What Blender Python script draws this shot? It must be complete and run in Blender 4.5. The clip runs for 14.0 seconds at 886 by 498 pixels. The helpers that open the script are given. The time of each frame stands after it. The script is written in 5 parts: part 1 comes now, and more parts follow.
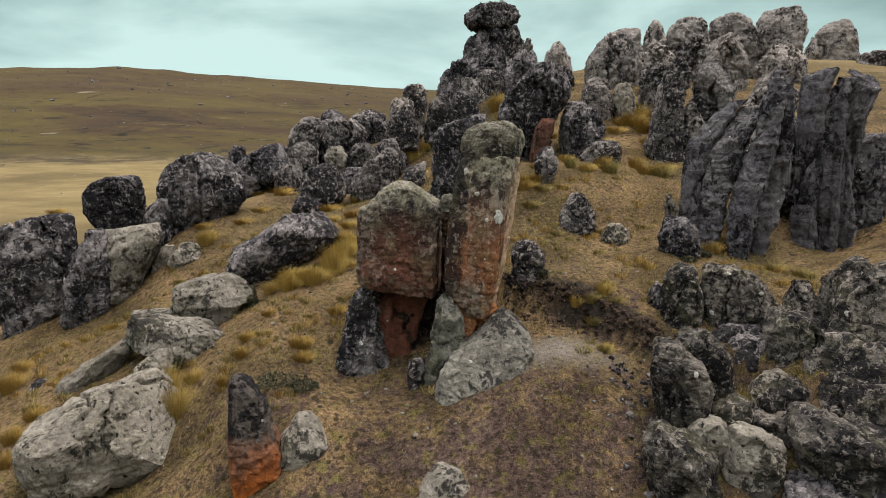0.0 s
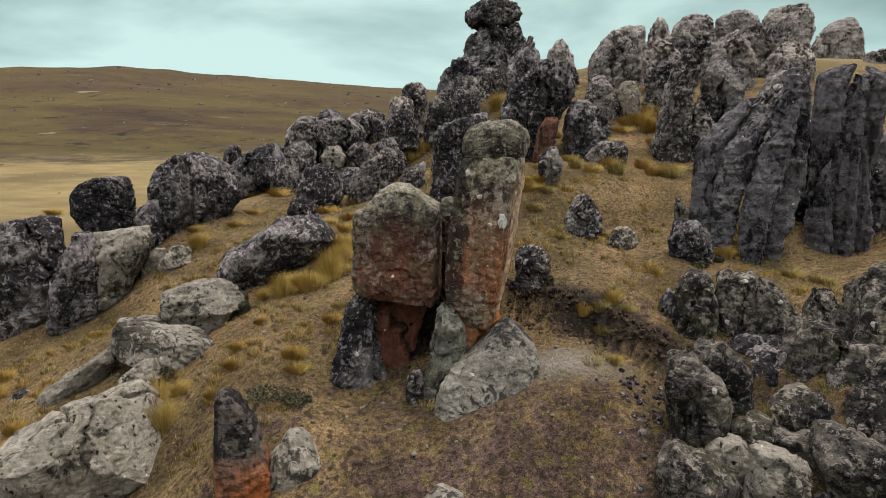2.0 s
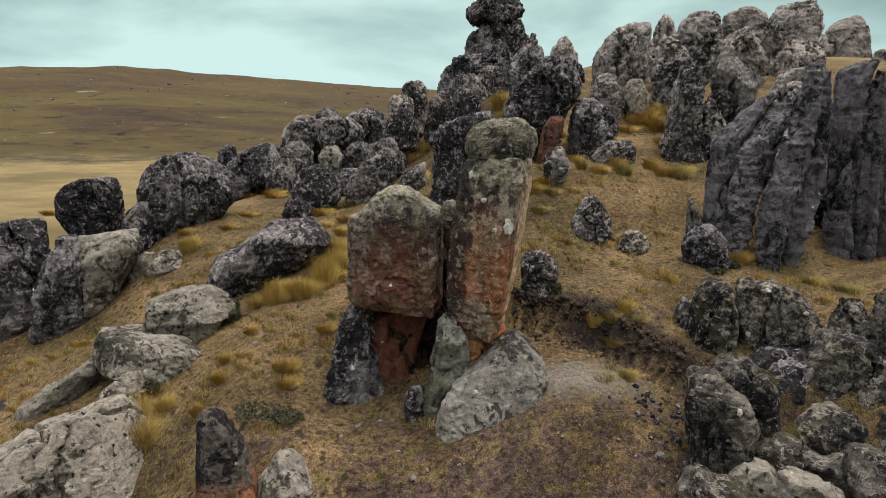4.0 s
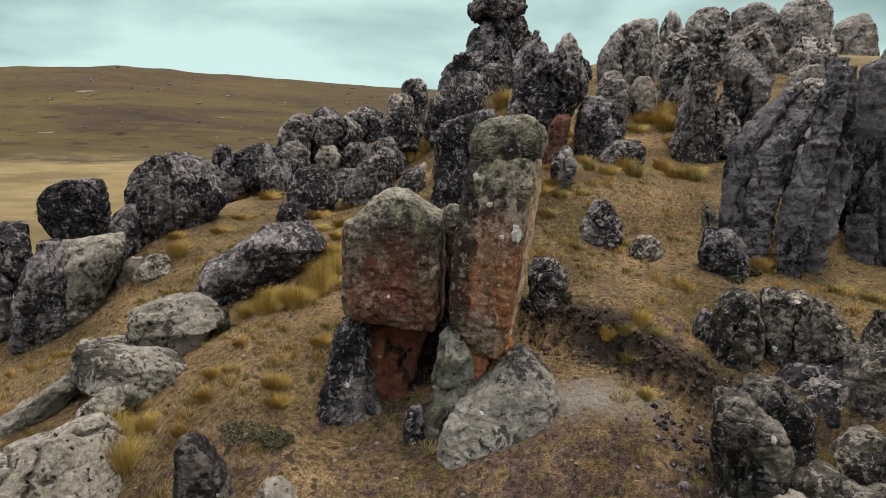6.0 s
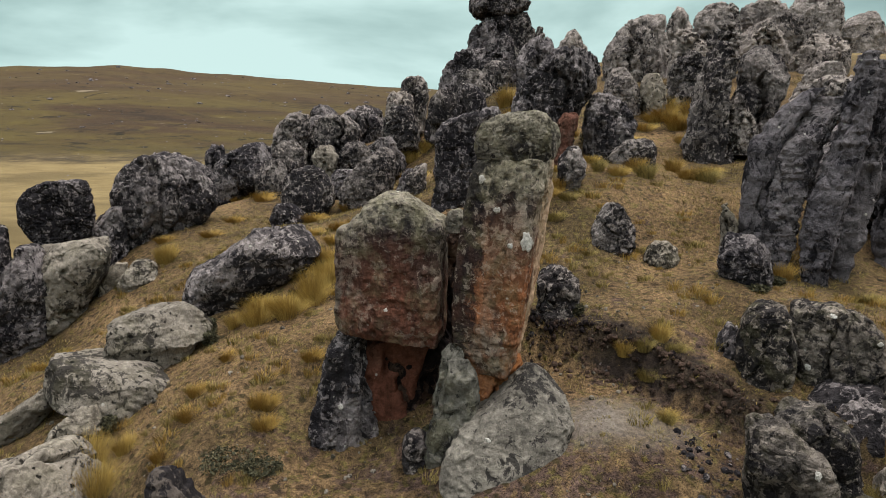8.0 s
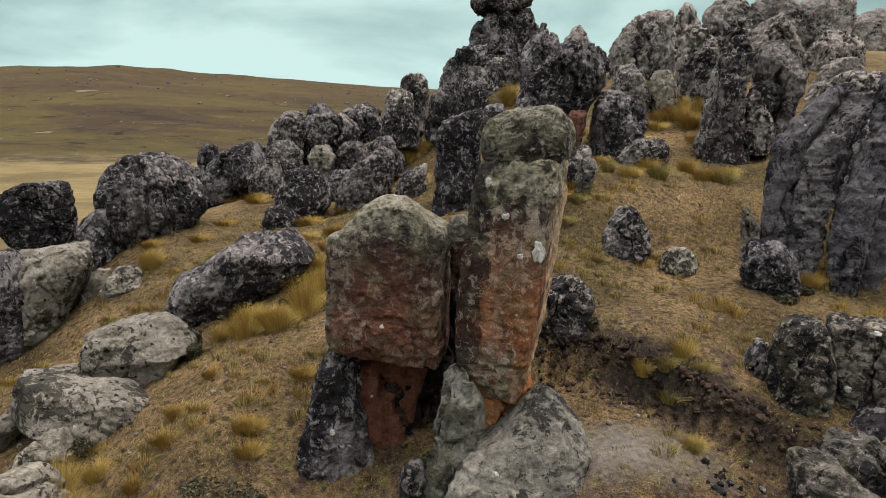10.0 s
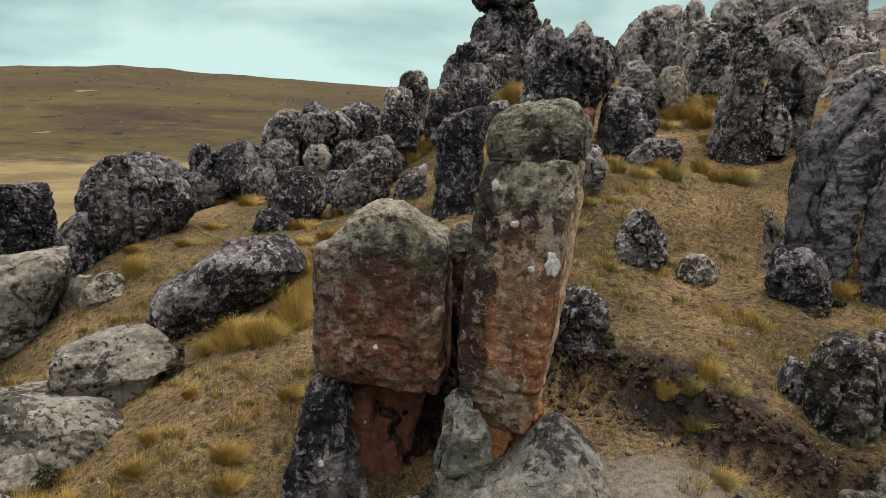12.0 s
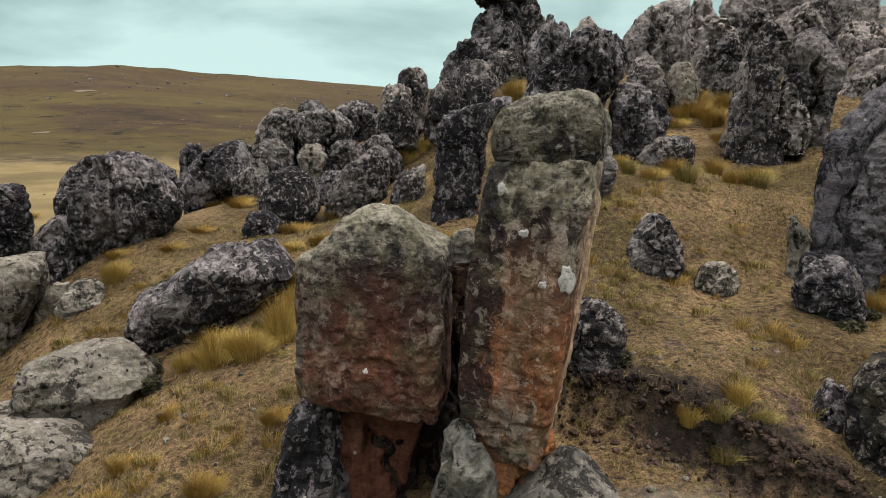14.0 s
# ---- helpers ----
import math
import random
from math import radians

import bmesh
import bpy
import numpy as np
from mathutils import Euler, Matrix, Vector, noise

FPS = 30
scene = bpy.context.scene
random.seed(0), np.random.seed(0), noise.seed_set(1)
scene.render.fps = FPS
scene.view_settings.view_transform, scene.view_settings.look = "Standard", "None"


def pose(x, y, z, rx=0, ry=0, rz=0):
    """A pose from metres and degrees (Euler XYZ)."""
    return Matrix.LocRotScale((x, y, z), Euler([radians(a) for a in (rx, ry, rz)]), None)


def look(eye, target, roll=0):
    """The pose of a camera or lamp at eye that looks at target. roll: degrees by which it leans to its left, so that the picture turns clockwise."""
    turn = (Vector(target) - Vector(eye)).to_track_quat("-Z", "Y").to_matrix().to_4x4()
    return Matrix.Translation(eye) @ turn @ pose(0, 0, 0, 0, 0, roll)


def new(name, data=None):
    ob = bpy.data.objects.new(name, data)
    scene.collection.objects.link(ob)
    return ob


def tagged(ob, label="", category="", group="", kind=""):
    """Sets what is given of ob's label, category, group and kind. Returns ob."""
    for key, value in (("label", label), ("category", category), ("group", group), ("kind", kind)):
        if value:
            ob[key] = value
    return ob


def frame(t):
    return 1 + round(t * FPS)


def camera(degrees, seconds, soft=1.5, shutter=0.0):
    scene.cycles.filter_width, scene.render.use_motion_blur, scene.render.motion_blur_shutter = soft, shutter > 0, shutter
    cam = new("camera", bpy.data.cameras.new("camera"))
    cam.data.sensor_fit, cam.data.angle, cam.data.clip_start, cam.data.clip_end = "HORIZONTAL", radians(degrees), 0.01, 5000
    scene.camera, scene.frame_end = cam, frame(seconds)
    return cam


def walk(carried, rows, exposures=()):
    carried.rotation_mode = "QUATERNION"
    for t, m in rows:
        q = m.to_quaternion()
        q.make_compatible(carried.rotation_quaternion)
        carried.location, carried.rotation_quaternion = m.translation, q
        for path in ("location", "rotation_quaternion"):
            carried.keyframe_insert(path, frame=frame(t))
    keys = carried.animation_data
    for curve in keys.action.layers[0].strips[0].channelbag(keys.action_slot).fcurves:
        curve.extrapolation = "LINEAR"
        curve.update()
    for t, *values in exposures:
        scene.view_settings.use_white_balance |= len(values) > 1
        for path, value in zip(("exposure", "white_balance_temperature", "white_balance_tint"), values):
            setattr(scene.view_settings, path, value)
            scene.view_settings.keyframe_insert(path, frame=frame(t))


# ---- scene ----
cam = camera(67.19, 14.0, 0.5)
walk(cam, [
    (0.0, look((0.000, 0.000, 6.000), (0.000, 19.754, 2.871), 0.000)),
    (1.0, look((0.000, 0.452, 6.001), (-0.001, 20.205, 2.870), 0.013)),
    (2.0, look((-0.007, 0.940, 6.001), (-0.010, 20.693, 2.867), 0.025)),
    (3.0, look((-0.020, 1.462, 5.999), (-0.024, 21.215, 2.863), 0.035)),
    (4.0, look((-0.037, 2.012, 5.995), (-0.044, 21.764, 2.858), 0.045)),
    (5.0, look((-0.058, 2.586, 5.990), (-0.066, 22.338, 2.852), 0.053)),
    (6.0, look((-0.081, 3.179, 5.984), (-0.091, 22.931, 2.844), 0.060)),
    (7.0, look((-0.104, 3.787, 5.976), (-0.116, 23.539, 2.836), 0.065)),
    (8.0, look((-0.126, 4.405, 5.967), (-0.141, 24.157, 2.826), 0.070)),
    (9.0, look((-0.145, 5.029, 5.957), (-0.163, 24.781, 2.816), 0.073)),
    (10.0, look((-0.161, 5.655, 5.946), (-0.182, 25.407, 2.805), 0.075)),
    (11.0, look((-0.172, 6.277, 5.934), (-0.196, 26.029, 2.793), 0.076)),
    (12.0, look((-0.176, 6.892, 5.921), (-0.203, 26.644, 2.780), 0.076)),
    (13.0, look((-0.172, 7.495, 5.907), (-0.202, 27.247, 2.766), 0.074)),
    (14.0, look((-0.159, 8.082, 5.892), (-0.192, 27.834, 2.752), 0.071)),
])

# ---- world, sun ----
def node(nt, kind, **values):
    n = nt.nodes.new(kind)
    for k, v in values.items():
        if k in n.inputs:
            n.inputs[k].default_value = v
    return n


def link(nt, a, b):
    nt.links.new(a, b)


def ramp(nt, fac, stops, mode="LINEAR"):
    n = nt.nodes.new("ShaderNodeValToRGB")
    n.color_ramp.interpolation = mode
    el = n.color_ramp.elements
    while len(el) < len(stops):
        el.new(0.5)
    for e, (p, c) in zip(el, stops):
        e.position = p
        e.color = (c, c, c, 1) if isinstance(c, (int, float)) else (*c, 1)
    link(nt, fac, n.inputs[0])
    return n.outputs[0]


def mixc(nt, fac, a, b, blend="MIX"):
    n = nt.nodes.new("ShaderNodeMix")
    n.data_type, n.blend_type = "RGBA", blend
    for sock, v in ((n.inputs[0], fac), (n.inputs[6], a), (n.inputs[7], b)):
        if isinstance(v, (int, float)):
            sock.default_value = v
        elif isinstance(v, tuple):
            sock.default_value = (*v, 1)
        else:
            link(nt, v, sock)
    return n.outputs[2]


def mathn(nt, op, a, b=0.0, clamp=False):
    n = nt.nodes.new("ShaderNodeMath")
    n.operation, n.use_clamp = op, clamp
    for sock, v in ((n.inputs[0], a), (n.inputs[1], b)):
        if isinstance(v, (int, float)):
            sock.default_value = v
        else:
            link(nt, v, sock)
    return n.outputs[0]


def noisen(nt, vec, scale, detail=6.0, rough=0.6, warp=0.0):
    n = node(nt, "ShaderNodeTexNoise", Scale=scale, Detail=detail, Roughness=rough, Distortion=warp)
    link(nt, vec, n.inputs["Vector"])
    return n.outputs[0]


def stretched(nt, vec, sx, sy, sz):
    n = nt.nodes.new("ShaderNodeMapping")
    n.inputs["Scale"].default_value = (sx, sy, sz)
    link(nt, vec, n.inputs["Vector"])
    return n.outputs[0]


SUN_EL, SUN_AZ = radians(76), radians(95)

world = bpy.data.worlds.new("overcast_sky")
scene.world = world
world.use_nodes = True
wt = world.node_tree
wt.nodes.clear()
w_out = wt.nodes.new("ShaderNodeOutputWorld")
w_bg = wt.nodes.new("ShaderNodeBackground")
w_sky = wt.nodes.new("ShaderNodeTexSky")
w_sky.sky_type, w_sky.sun_disc = "NISHITA", False
w_sky.sun_elevation, w_sky.sun_rotation = SUN_EL, SUN_AZ
w_sky.altitude = 4000
w_co = wt.nodes.new("ShaderNodeTexCoord")
w_sep = wt.nodes.new("ShaderNodeSeparateXYZ")
link(wt, w_co.outputs["Generated"], w_sep.inputs[0])
w_cloud = noisen(wt, stretched(wt, w_co.outputs["Generated"], 1.3, 1.3, 4.2), 1.7, 6.0, 0.52, 0.25)
w_glow = ramp(wt, w_sep.outputs[2], [(0.08, 1.0), (0.17, 0.45), (0.30, 0.35)])
w_mix = mathn(wt, "ADD", mathn(wt, "MULTIPLY", w_cloud, 1.1), mathn(wt, "MULTIPLY", mathn(wt, "SUBTRACT", w_glow, 0.5), 0.30))
w_low = ramp(wt, w_mix, [(0.38, (0.40, 0.585, 0.56)), (0.53, (0.59, 0.83, 0.79)), (0.68, (0.86, 1.15, 1.10))])
w_high = ramp(wt, w_cloud, [(0.3, (3.5, 3.53, 3.7)), (0.7, (4.6, 4.63, 4.85))])
w_up = ramp(wt, w_sep.outputs[2], [(0.22, 0.0), (0.85, 1.0)], "EASE")
w_clouds = mixc(wt, w_up, w_low, w_high)
w_skys = mixc(wt, 1.0, w_sky.outputs[0], (0.1, 0.1, 0.1), "MULTIPLY")
link(wt, mixc(wt, 0.93, w_skys, w_clouds), w_bg.inputs[0])
w_bg.inputs[1].default_value = 0.325
link(wt, w_bg.outputs[0], w_out.inputs[0])

sun = new("sun", bpy.data.lights.new("sun", "SUN"))
sun.data.energy, sun.data.angle, sun.data.color = 1.5, radians(24), (1.0, 0.94, 0.87)
sun.matrix_world = look((60 * math.sin(SUN_AZ), 10 + 60 * math.cos(SUN_AZ), 60 * math.tan(SUN_EL)), (0, 10, 0))
scene.view_settings.exposure = 1.28


# ---- materials ----
def fresh(name):
    m = bpy.data.materials.new(name)
    m.use_nodes = True
    nt = m.node_tree
    bsdf = nt.nodes["Principled BSDF"]
    bsdf.inputs["Roughness"].default_value = 0.92
    bsdf.inputs["Specular IOR Level"].default_value = 0.04
    return m, nt, bsdf


def bump(nt, bsdf, height, strength, distance):
    n = node(nt, "ShaderNodeBump", Strength=strength, Distance=distance)
    link(nt, height, n.inputs["Height"])
    link(nt, n.outputs[0], bsdf.inputs["Normal"])


def rock_material(name, dark, mid, pale, crust=0.5, rill=0.4, pits=0.3, moss=0.0, red=0.0, red_span=(0.0, 1.0), tan=(0.30, 0.13, 0.06), bare=None, bare_tones=((0.23, 0.145, 0.09), (0.50, 0.36, 0.245)), pale_top=None, lichen=0.7, left_shade=None, relief=1.0):
    """Weathered rock: two tones of stone, black crust in ragged patches (crust: their share), dark rills (rill), round pits, pale lichen, rusty stains over a span of heights."""
    m, nt, bsdf = fresh(name)
    co = nt.nodes.new("ShaderNodeTexCoord")
    info = nt.nodes.new("ShaderNodeObjectInfo")
    off = mathn(nt, "MULTIPLY", info.outputs["Random"], 60.0)
    shift = nt.nodes.new("ShaderNodeVectorMath")
    link(nt, co.outputs["Object"], shift.inputs[0])
    link(nt, off, shift.inputs[1])
    v = shift.outputs[0]
    sep = nt.nodes.new("ShaderNodeSeparateXYZ")
    link(nt, co.outputs["Object"], sep.inputs[0])
    big = noisen(nt, v, 0.7, 5, 0.6, 0.4)
    medium = noisen(nt, v, 2.4, 6, 0.6, 0.5)
    fine = noisen(nt, v, 9.0, 5, 0.62, 0.3)
    grain = noisen(nt, v, 30.0, 3, 0.6)
    streak = noisen(nt, stretched(nt, v, 3.5, 3.5, 0.45), 1.0, 5, 0.62, 0.5)
    tone = mathn(nt, "ADD", mathn(nt, "MULTIPLY", big, 0.55), mathn(nt, "MULTIPLY", medium, 0.45))
    col = mixc(nt, ramp(nt, tone, [(0.44, 0.0), (0.57, 1.0)]), mid, pale)
    col = mixc(nt, 1.0, col, ramp(nt, fine, [(0.30, 0.62), (0.5, 1.0), (0.72, 1.32)]), "MULTIPLY")
    # black crust: ragged patches, denser in some zones
    patch = noisen(nt, stretched(nt, v, 1.0, 1.0, 0.8), 4.6, 8, 0.70, 0.6)
    zone = noisen(nt, v, 0.55, 3, 0.5, 0.4)
    lvl = mathn(nt, "ADD", patch, mathn(nt, "MULTIPLY", mathn(nt, "SUBTRACT", zone, 0.5), 0.9))
    cut = 0.72 - 0.44 * crust
    crusty = ramp(nt, lvl, [(cut - 0.012, 0.0), (cut + 0.018, 1.0)])
    col = mixc(nt, mathn(nt, "MULTIPLY", crusty, 0.85), col, dark)
    # rills and beds: dark streaks, with the bed gaps' shade put into the colour
    rills = noisen(nt, stretched(nt, v, 4.5, 4.5, 0.55), 1.0, 6, 0.62, 0.6)
    groove = ramp(nt, rills, [(0.34, 1.0), (0.43, 0.0)])
    col = mixc(nt, mathn(nt, "MULTIPLY", groove, rill), col, dark)
    beds = noisen(nt, stretched(nt, v, 1.6, 1.6, 7.0), 1.0, 6, 0.66, 0.8)
    gap = ramp(nt, beds, [(0.33, 1.0), (0.41, 0.0)])
    col = mixc(nt, mathn(nt, "MULTIPLY", gap, 0.6 * rill + 0.15), col, dark)
    if red > 0:
        z = mathn(nt, "ADD", sep.outputs[2], mathn(nt, "MULTIPLY", mathn(nt, "SUBTRACT", big, 0.5), 3.0))
        lo, hi = red_span
        inz = mathn(nt, "MULTIPLY", ramp(nt, mathn(nt, "DIVIDE", mathn(nt, "SUBTRACT", z, lo - 0.3), 0.6), [(0.0, 0.0), (1.0, 1.0)]),
                    ramp(nt, mathn(nt, "DIVIDE", mathn(nt, "SUBTRACT", hi + 0.9, z), 1.8), [(0.0, 0.0), (1.0, 1.0)]))
        blot = noisen(nt, stretched(nt, v, 1.3, 1.3, 0.7), 1.0, 6, 0.62, 0.8)
        f = mathn(nt, "MULTIPLY", mathn(nt, "MULTIPLY", inz, ramp(nt, blot, [(0.36, 0.15), (0.50, 1.0)])), red)
        rust = mixc(nt, ramp(nt, streak, [(0.35, 0.0), (0.65, 1.0)]), tan, tuple(0.5 * c for c in tan))
        rust = mixc(nt, 1.0, rust, ramp(nt, fine, [(0.30, 0.70), (0.72, 1.30)]), "MULTIPLY")
        col = mixc(nt, f, col, rust)
    if bare:
        q = mathn(nt, "SUBTRACT", mathn(nt, "SUBTRACT", sep.outputs[0], mathn(nt, "MULTIPLY", sep.outputs[2], bare[1])), bare[0])
        q = mathn(nt, "ADD", q, mathn(nt, "MULTIPLY", mathn(nt, "SUBTRACT", streak, 0.5), 0.5))
        fresh_rock = mixc(nt, medium, *bare_tones)
        col = mixc(nt, mathn(nt, "MULTIPLY", ramp(nt, q, [(0.0, 0.0), (0.10, 0.92)]), ramp(nt, medium, [(0.38, 0.4), (0.48, 1.0)])), col, fresh_rock)
    # paler above a given height, with a ragged edge
    if pale_top is not None:
        q = mathn(nt, "ADD", mathn(nt, "SUBTRACT", sep.outputs[2], pale_top), mathn(nt, "MULTIPLY", mathn(nt, "SUBTRACT", medium, 0.5), 1.6))
        col = mixc(nt, mathn(nt, "MULTIPLY", ramp(nt, q, [(0.0, 0.0), (0.25, 0.7)]), ramp(nt, fine, [(0.40, 0.25), (0.55, 1.0)])), col, (0.215, 0.195, 0.145))
    # the slit's shade put into the colour on the left, edged like crust
    if left_shade:
        q = mathn(nt, "SUBTRACT", left_shade[0], mathn(nt, "SUBTRACT", sep.outputs[0], mathn(nt, "MULTIPLY", sep.outputs[2], left_shade[1])))
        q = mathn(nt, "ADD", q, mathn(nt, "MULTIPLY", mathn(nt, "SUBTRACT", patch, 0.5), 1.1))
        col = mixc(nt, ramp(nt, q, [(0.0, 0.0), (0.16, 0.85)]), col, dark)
    if moss > 0:
        col = mixc(nt, mathn(nt, "MULTIPLY", ramp(nt, noisen(nt, v, 1.7, 6, 0.66, 0.5), [(0.50, 0.0), (0.62, 1.0)]), moss), col, (0.135, 0.125, 0.070))
    # round pits, bunched, painted black as their depth would shade them
    holes = node(nt, "ShaderNodeTexVoronoi", Scale=4.2)
    link(nt, v, holes.inputs["Vector"])
    pit = mathn(nt, "MULTIPLY", ramp(nt, mathn(nt, "ADD", holes.outputs["Distance"], mathn(nt, "MULTIPLY", fine, 1.0)), [(0.63, 1.0), (0.67, 0.0)]),
                ramp(nt, noisen(nt, v, 1.2, 4, 0.6), [(0.44, 0.0), (0.50, 1.0)]))
    col = mixc(nt, mathn(nt, "MULTIPLY", pit, pits), col, tuple(0.7 * c for c in dark))
    # lichen: grey crusts and a few white dots
    crustose = noisen(nt, v, 5.5, 8, 0.72, 0.4)
    col = mixc(nt, mathn(nt, "MULTIPLY", ramp(nt, crustose, [(0.555, 0.0), (0.58, 1.0)]), lichen), col, tuple(1.4 * c for c in pale))
    dots = node(nt, "ShaderNodeTexVoronoi", Scale=2.6)
    link(nt, v, dots.inputs["Vector"])
    white = mathn(nt, "MULTIPLY", ramp(nt, mathn(nt, "ADD", dots.outputs["Distance"], mathn(nt, "MULTIPLY", fine, 0.16)), [(0.155, 1.0), (0.18, 0.0)]),
                  ramp(nt, big, [(0.50, 0.0), (0.56, 1.0)]))
    col = mixc(nt, mathn(nt, "MULTIPLY", white, 0.8), col, (0.38, 0.37, 0.33))
    col = mixc(nt, 0.7, col, ramp(nt, grain, [(0.32, 0.74), (0.68, 1.24)]), "MULTIPLY")
    col = mixc(nt, 1.0, col, ramp(nt, info.outputs["Random"], [(0.0, (0.86, 0.85, 0.84)), (0.5, (1.0, 1.0, 1.0)), (1.0, (1.16, 1.14, 1.10))]), "MULTIPLY")
    link(nt, col, bsdf.inputs["Base Color"])
    h = mathn(nt, "ADD", mathn(nt, "ADD", mathn(nt, "MULTIPLY", medium, 0.6), mathn(nt, "MULTIPLY", fine, 0.55)), mathn(nt, "ADD", mathn(nt, "MULTIPLY", crustose, 0.35), mathn(nt, "MULTIPLY", grain, 0.10)))
    h = mathn(nt, "ADD", h, mathn(nt, "MULTIPLY", mathn(nt, "ADD", mathn(nt, "ADD", groove, gap), pit), -0.22))
    bump(nt, bsdf, h, 1.0, 0.20 * relief)
    return m


BLACK = (0.0080, 0.0076, 0.0095)
ROCK_DARK = rock_material("rock_dark", BLACK, (0.066, 0.059, 0.061), (0.198, 0.176, 0.172), 0.53, 0.5, lichen=0.6, relief=1.3)
ROCK_GREY = rock_material("rock_grey", BLACK, (0.080, 0.071, 0.067), (0.226, 0.199, 0.182), 0.49, 0.5, lichen=0.6, relief=1.3)
ROCK_HEAP = rock_material("rock_heap", BLACK, (0.060, 0.053, 0.047), (0.186, 0.161, 0.137), 0.52, 0.3, moss=0.3, lichen=0.6, relief=1.3)
ROCK_FIN = rock_material("rock_fin", BLACK, (0.078, 0.071, 0.076), (0.122, 0.111, 0.114), 0.30, 0.4, pits=0.15, lichen=0.3)
ROCK_RIDGE = rock_material("rock_ridge", BLACK, (0.140, 0.121, 0.112), (0.245, 0.214, 0.192), 0.30, 0.5, lichen=0.5)
ROCK_PALE = rock_material("rock_pale", (0.012, 0.011, 0.010), (0.112, 0.098, 0.080), (0.178, 0.157, 0.130), 0.34, 0.10, pits=0.95, moss=0.15, lichen=0.45, relief=0.5)
ROCK_MOUND = rock_material("rock_mound", (0.012, 0.011, 0.011), (0.078, 0.071, 0.060), (0.146, 0.133, 0.112), 0.36, 0.05, pits=0.6, lichen=0.35, relief=0.4)
ROCK_WEDGE = rock_material("rock_wedge", BLACK, (0.066, 0.064, 0.054), (0.118, 0.112, 0.094), 0.32, 0.3, lichen=0.4, moss=0.3, relief=0.6)
ROCK_CLAY = rock_material("rock_clay", (0.010, 0.008, 0.007), (0.072, 0.042, 0.032), (0.104, 0.062, 0.046), 0.3, 0.3, red=0.6, red_span=(-1.0, 6.0), tan=(0.115, 0.046, 0.030), lichen=0.1, relief=0.6)
ROCK_SHAFT = rock_material("rock_shaft", BLACK, (0.086, 0.072, 0.059), (0.196, 0.168, 0.139), 0.46, 0.5, 0.4, 0.3, 0.9, (-0.5, 2.6), (0.240, 0.098, 0.044), bare=(0.20, 0.13), left_shade=(-0.62, 0.10), pale_top=3.5, lichen=0.4, relief=0.6)
ROCK_CAP = rock_material("rock_cap", BLACK, (0.1040, 0.0936, 0.0752), (0.1880, 0.1696, 0.1376), 0.34, 0.3, moss=0.5, pale_top=0.3)
ROCK_BLOCK = rock_material("rock_block", BLACK, (0.082, 0.070, 0.058), (0.178, 0.153, 0.126), 0.44, 0.65, 0.4, 0.35, 0.7, (-0.3, 1.5), (0.150, 0.060, 0.036), pale_top=2.15, lichen=0.3, relief=0.7)
ROCK_RED = rock_material("rock_red", (0.010, 0.007, 0.006), (0.085, 0.042, 0.030), (0.130, 0.066, 0.046), 0.22, 0.2, red=0.85, red_span=(-1.0, 6.0), tan=(0.145, 0.056, 0.035), pits=0.1, lichen=0.1, relief=0.4)
ROCK_ORANGE = rock_material("rock_orange", (0.012, 0.008, 0.006), (0.188, 0.087, 0.046), (0.260, 0.131, 0.069), 0.2, 0.1, red=0.9, red_span=(-1.0, 6.0), tan=(0.307, 0.120, 0.043), relief=0.5)
# brown darkened for the shade of hollow and cleft; also the clods' own tone
ROCK_SHADE_EARTH = rock_material("rock_shade_earth", BLACK, (0.050, 0.034, 0.026), (0.090, 0.058, 0.042), 0.4, 0.3, lichen=0.1)
ROCK_RUST = rock_material("rock_rust", BLACK, (0.052, 0.043, 0.037), (0.082, 0.069, 0.058), 0.15, 0.3, red=0.95, red_span=(-0.4, 1.35), tan=(0.46, 0.130, 0.026), lichen=0.15, relief=0.5)


def lichen_material():
    m, nt, bsdf = fresh("lichen_crust")
    co = nt.nodes.new("ShaderNodeTexCoord")
    n = noisen(nt, co.outputs["Object"], 22.0, 6, 0.7)
    link(nt, ramp(nt, n, [(0.34, (0.12, 0.115, 0.10)), (0.46, (0.33, 0.315, 0.28)), (0.7, (0.44, 0.425, 0.38))]), bsdf.inputs["Base Color"])
    bump(nt, bsdf, n, 0.8, 0.03)
    return m


LICHEN = lichen_material()


# ---- noise and terrain ----
def hashed(i, j, k):
    n = (i * 374761393 + j * 668265263 + k * 1274126177) & 0xFFFFFFFF
    n = ((n ^ (n >> 13)) * 1103515245) & 0xFFFFFFFF
    return ((n ^ (n >> 16)) & 0xFFFF) / 32767.5 - 1.0


def vnoise(p):
    """Smooth lattice noise in -1..1 for an array of points."""
    b = np.floor(p).astype(np.int64)
    q = p - b
    q = q * q * q * (q * (q * 6 - 15) + 10)
    out = 0.0
    for a in (0, 1):
        for c in (0, 1):
            for d in (0, 1):
                wgt = (q[:, 0] if a else 1 - q[:, 0]) * (q[:, 1] if c else 1 - q[:, 1]) * (q[:, 2] if d else 1 - q[:, 2])
                out = out + wgt * hashed(b[:, 0] + a, b[:, 1] + c, b[:, 2] + d)
    return out


def fbm(p, octaves=4, rough=0.5):
    total, amp = 0.0, 1.0
    for o in range(octaves):
        total = total + amp * vnoise(p * (2.03 ** o) + 17.3 * o)
        amp *= rough
    return total


def smooth(a, b, x):
    t = np.clip((x - a) / (b - a), 0, 1)
    return t * t * (3 - 2 * t)


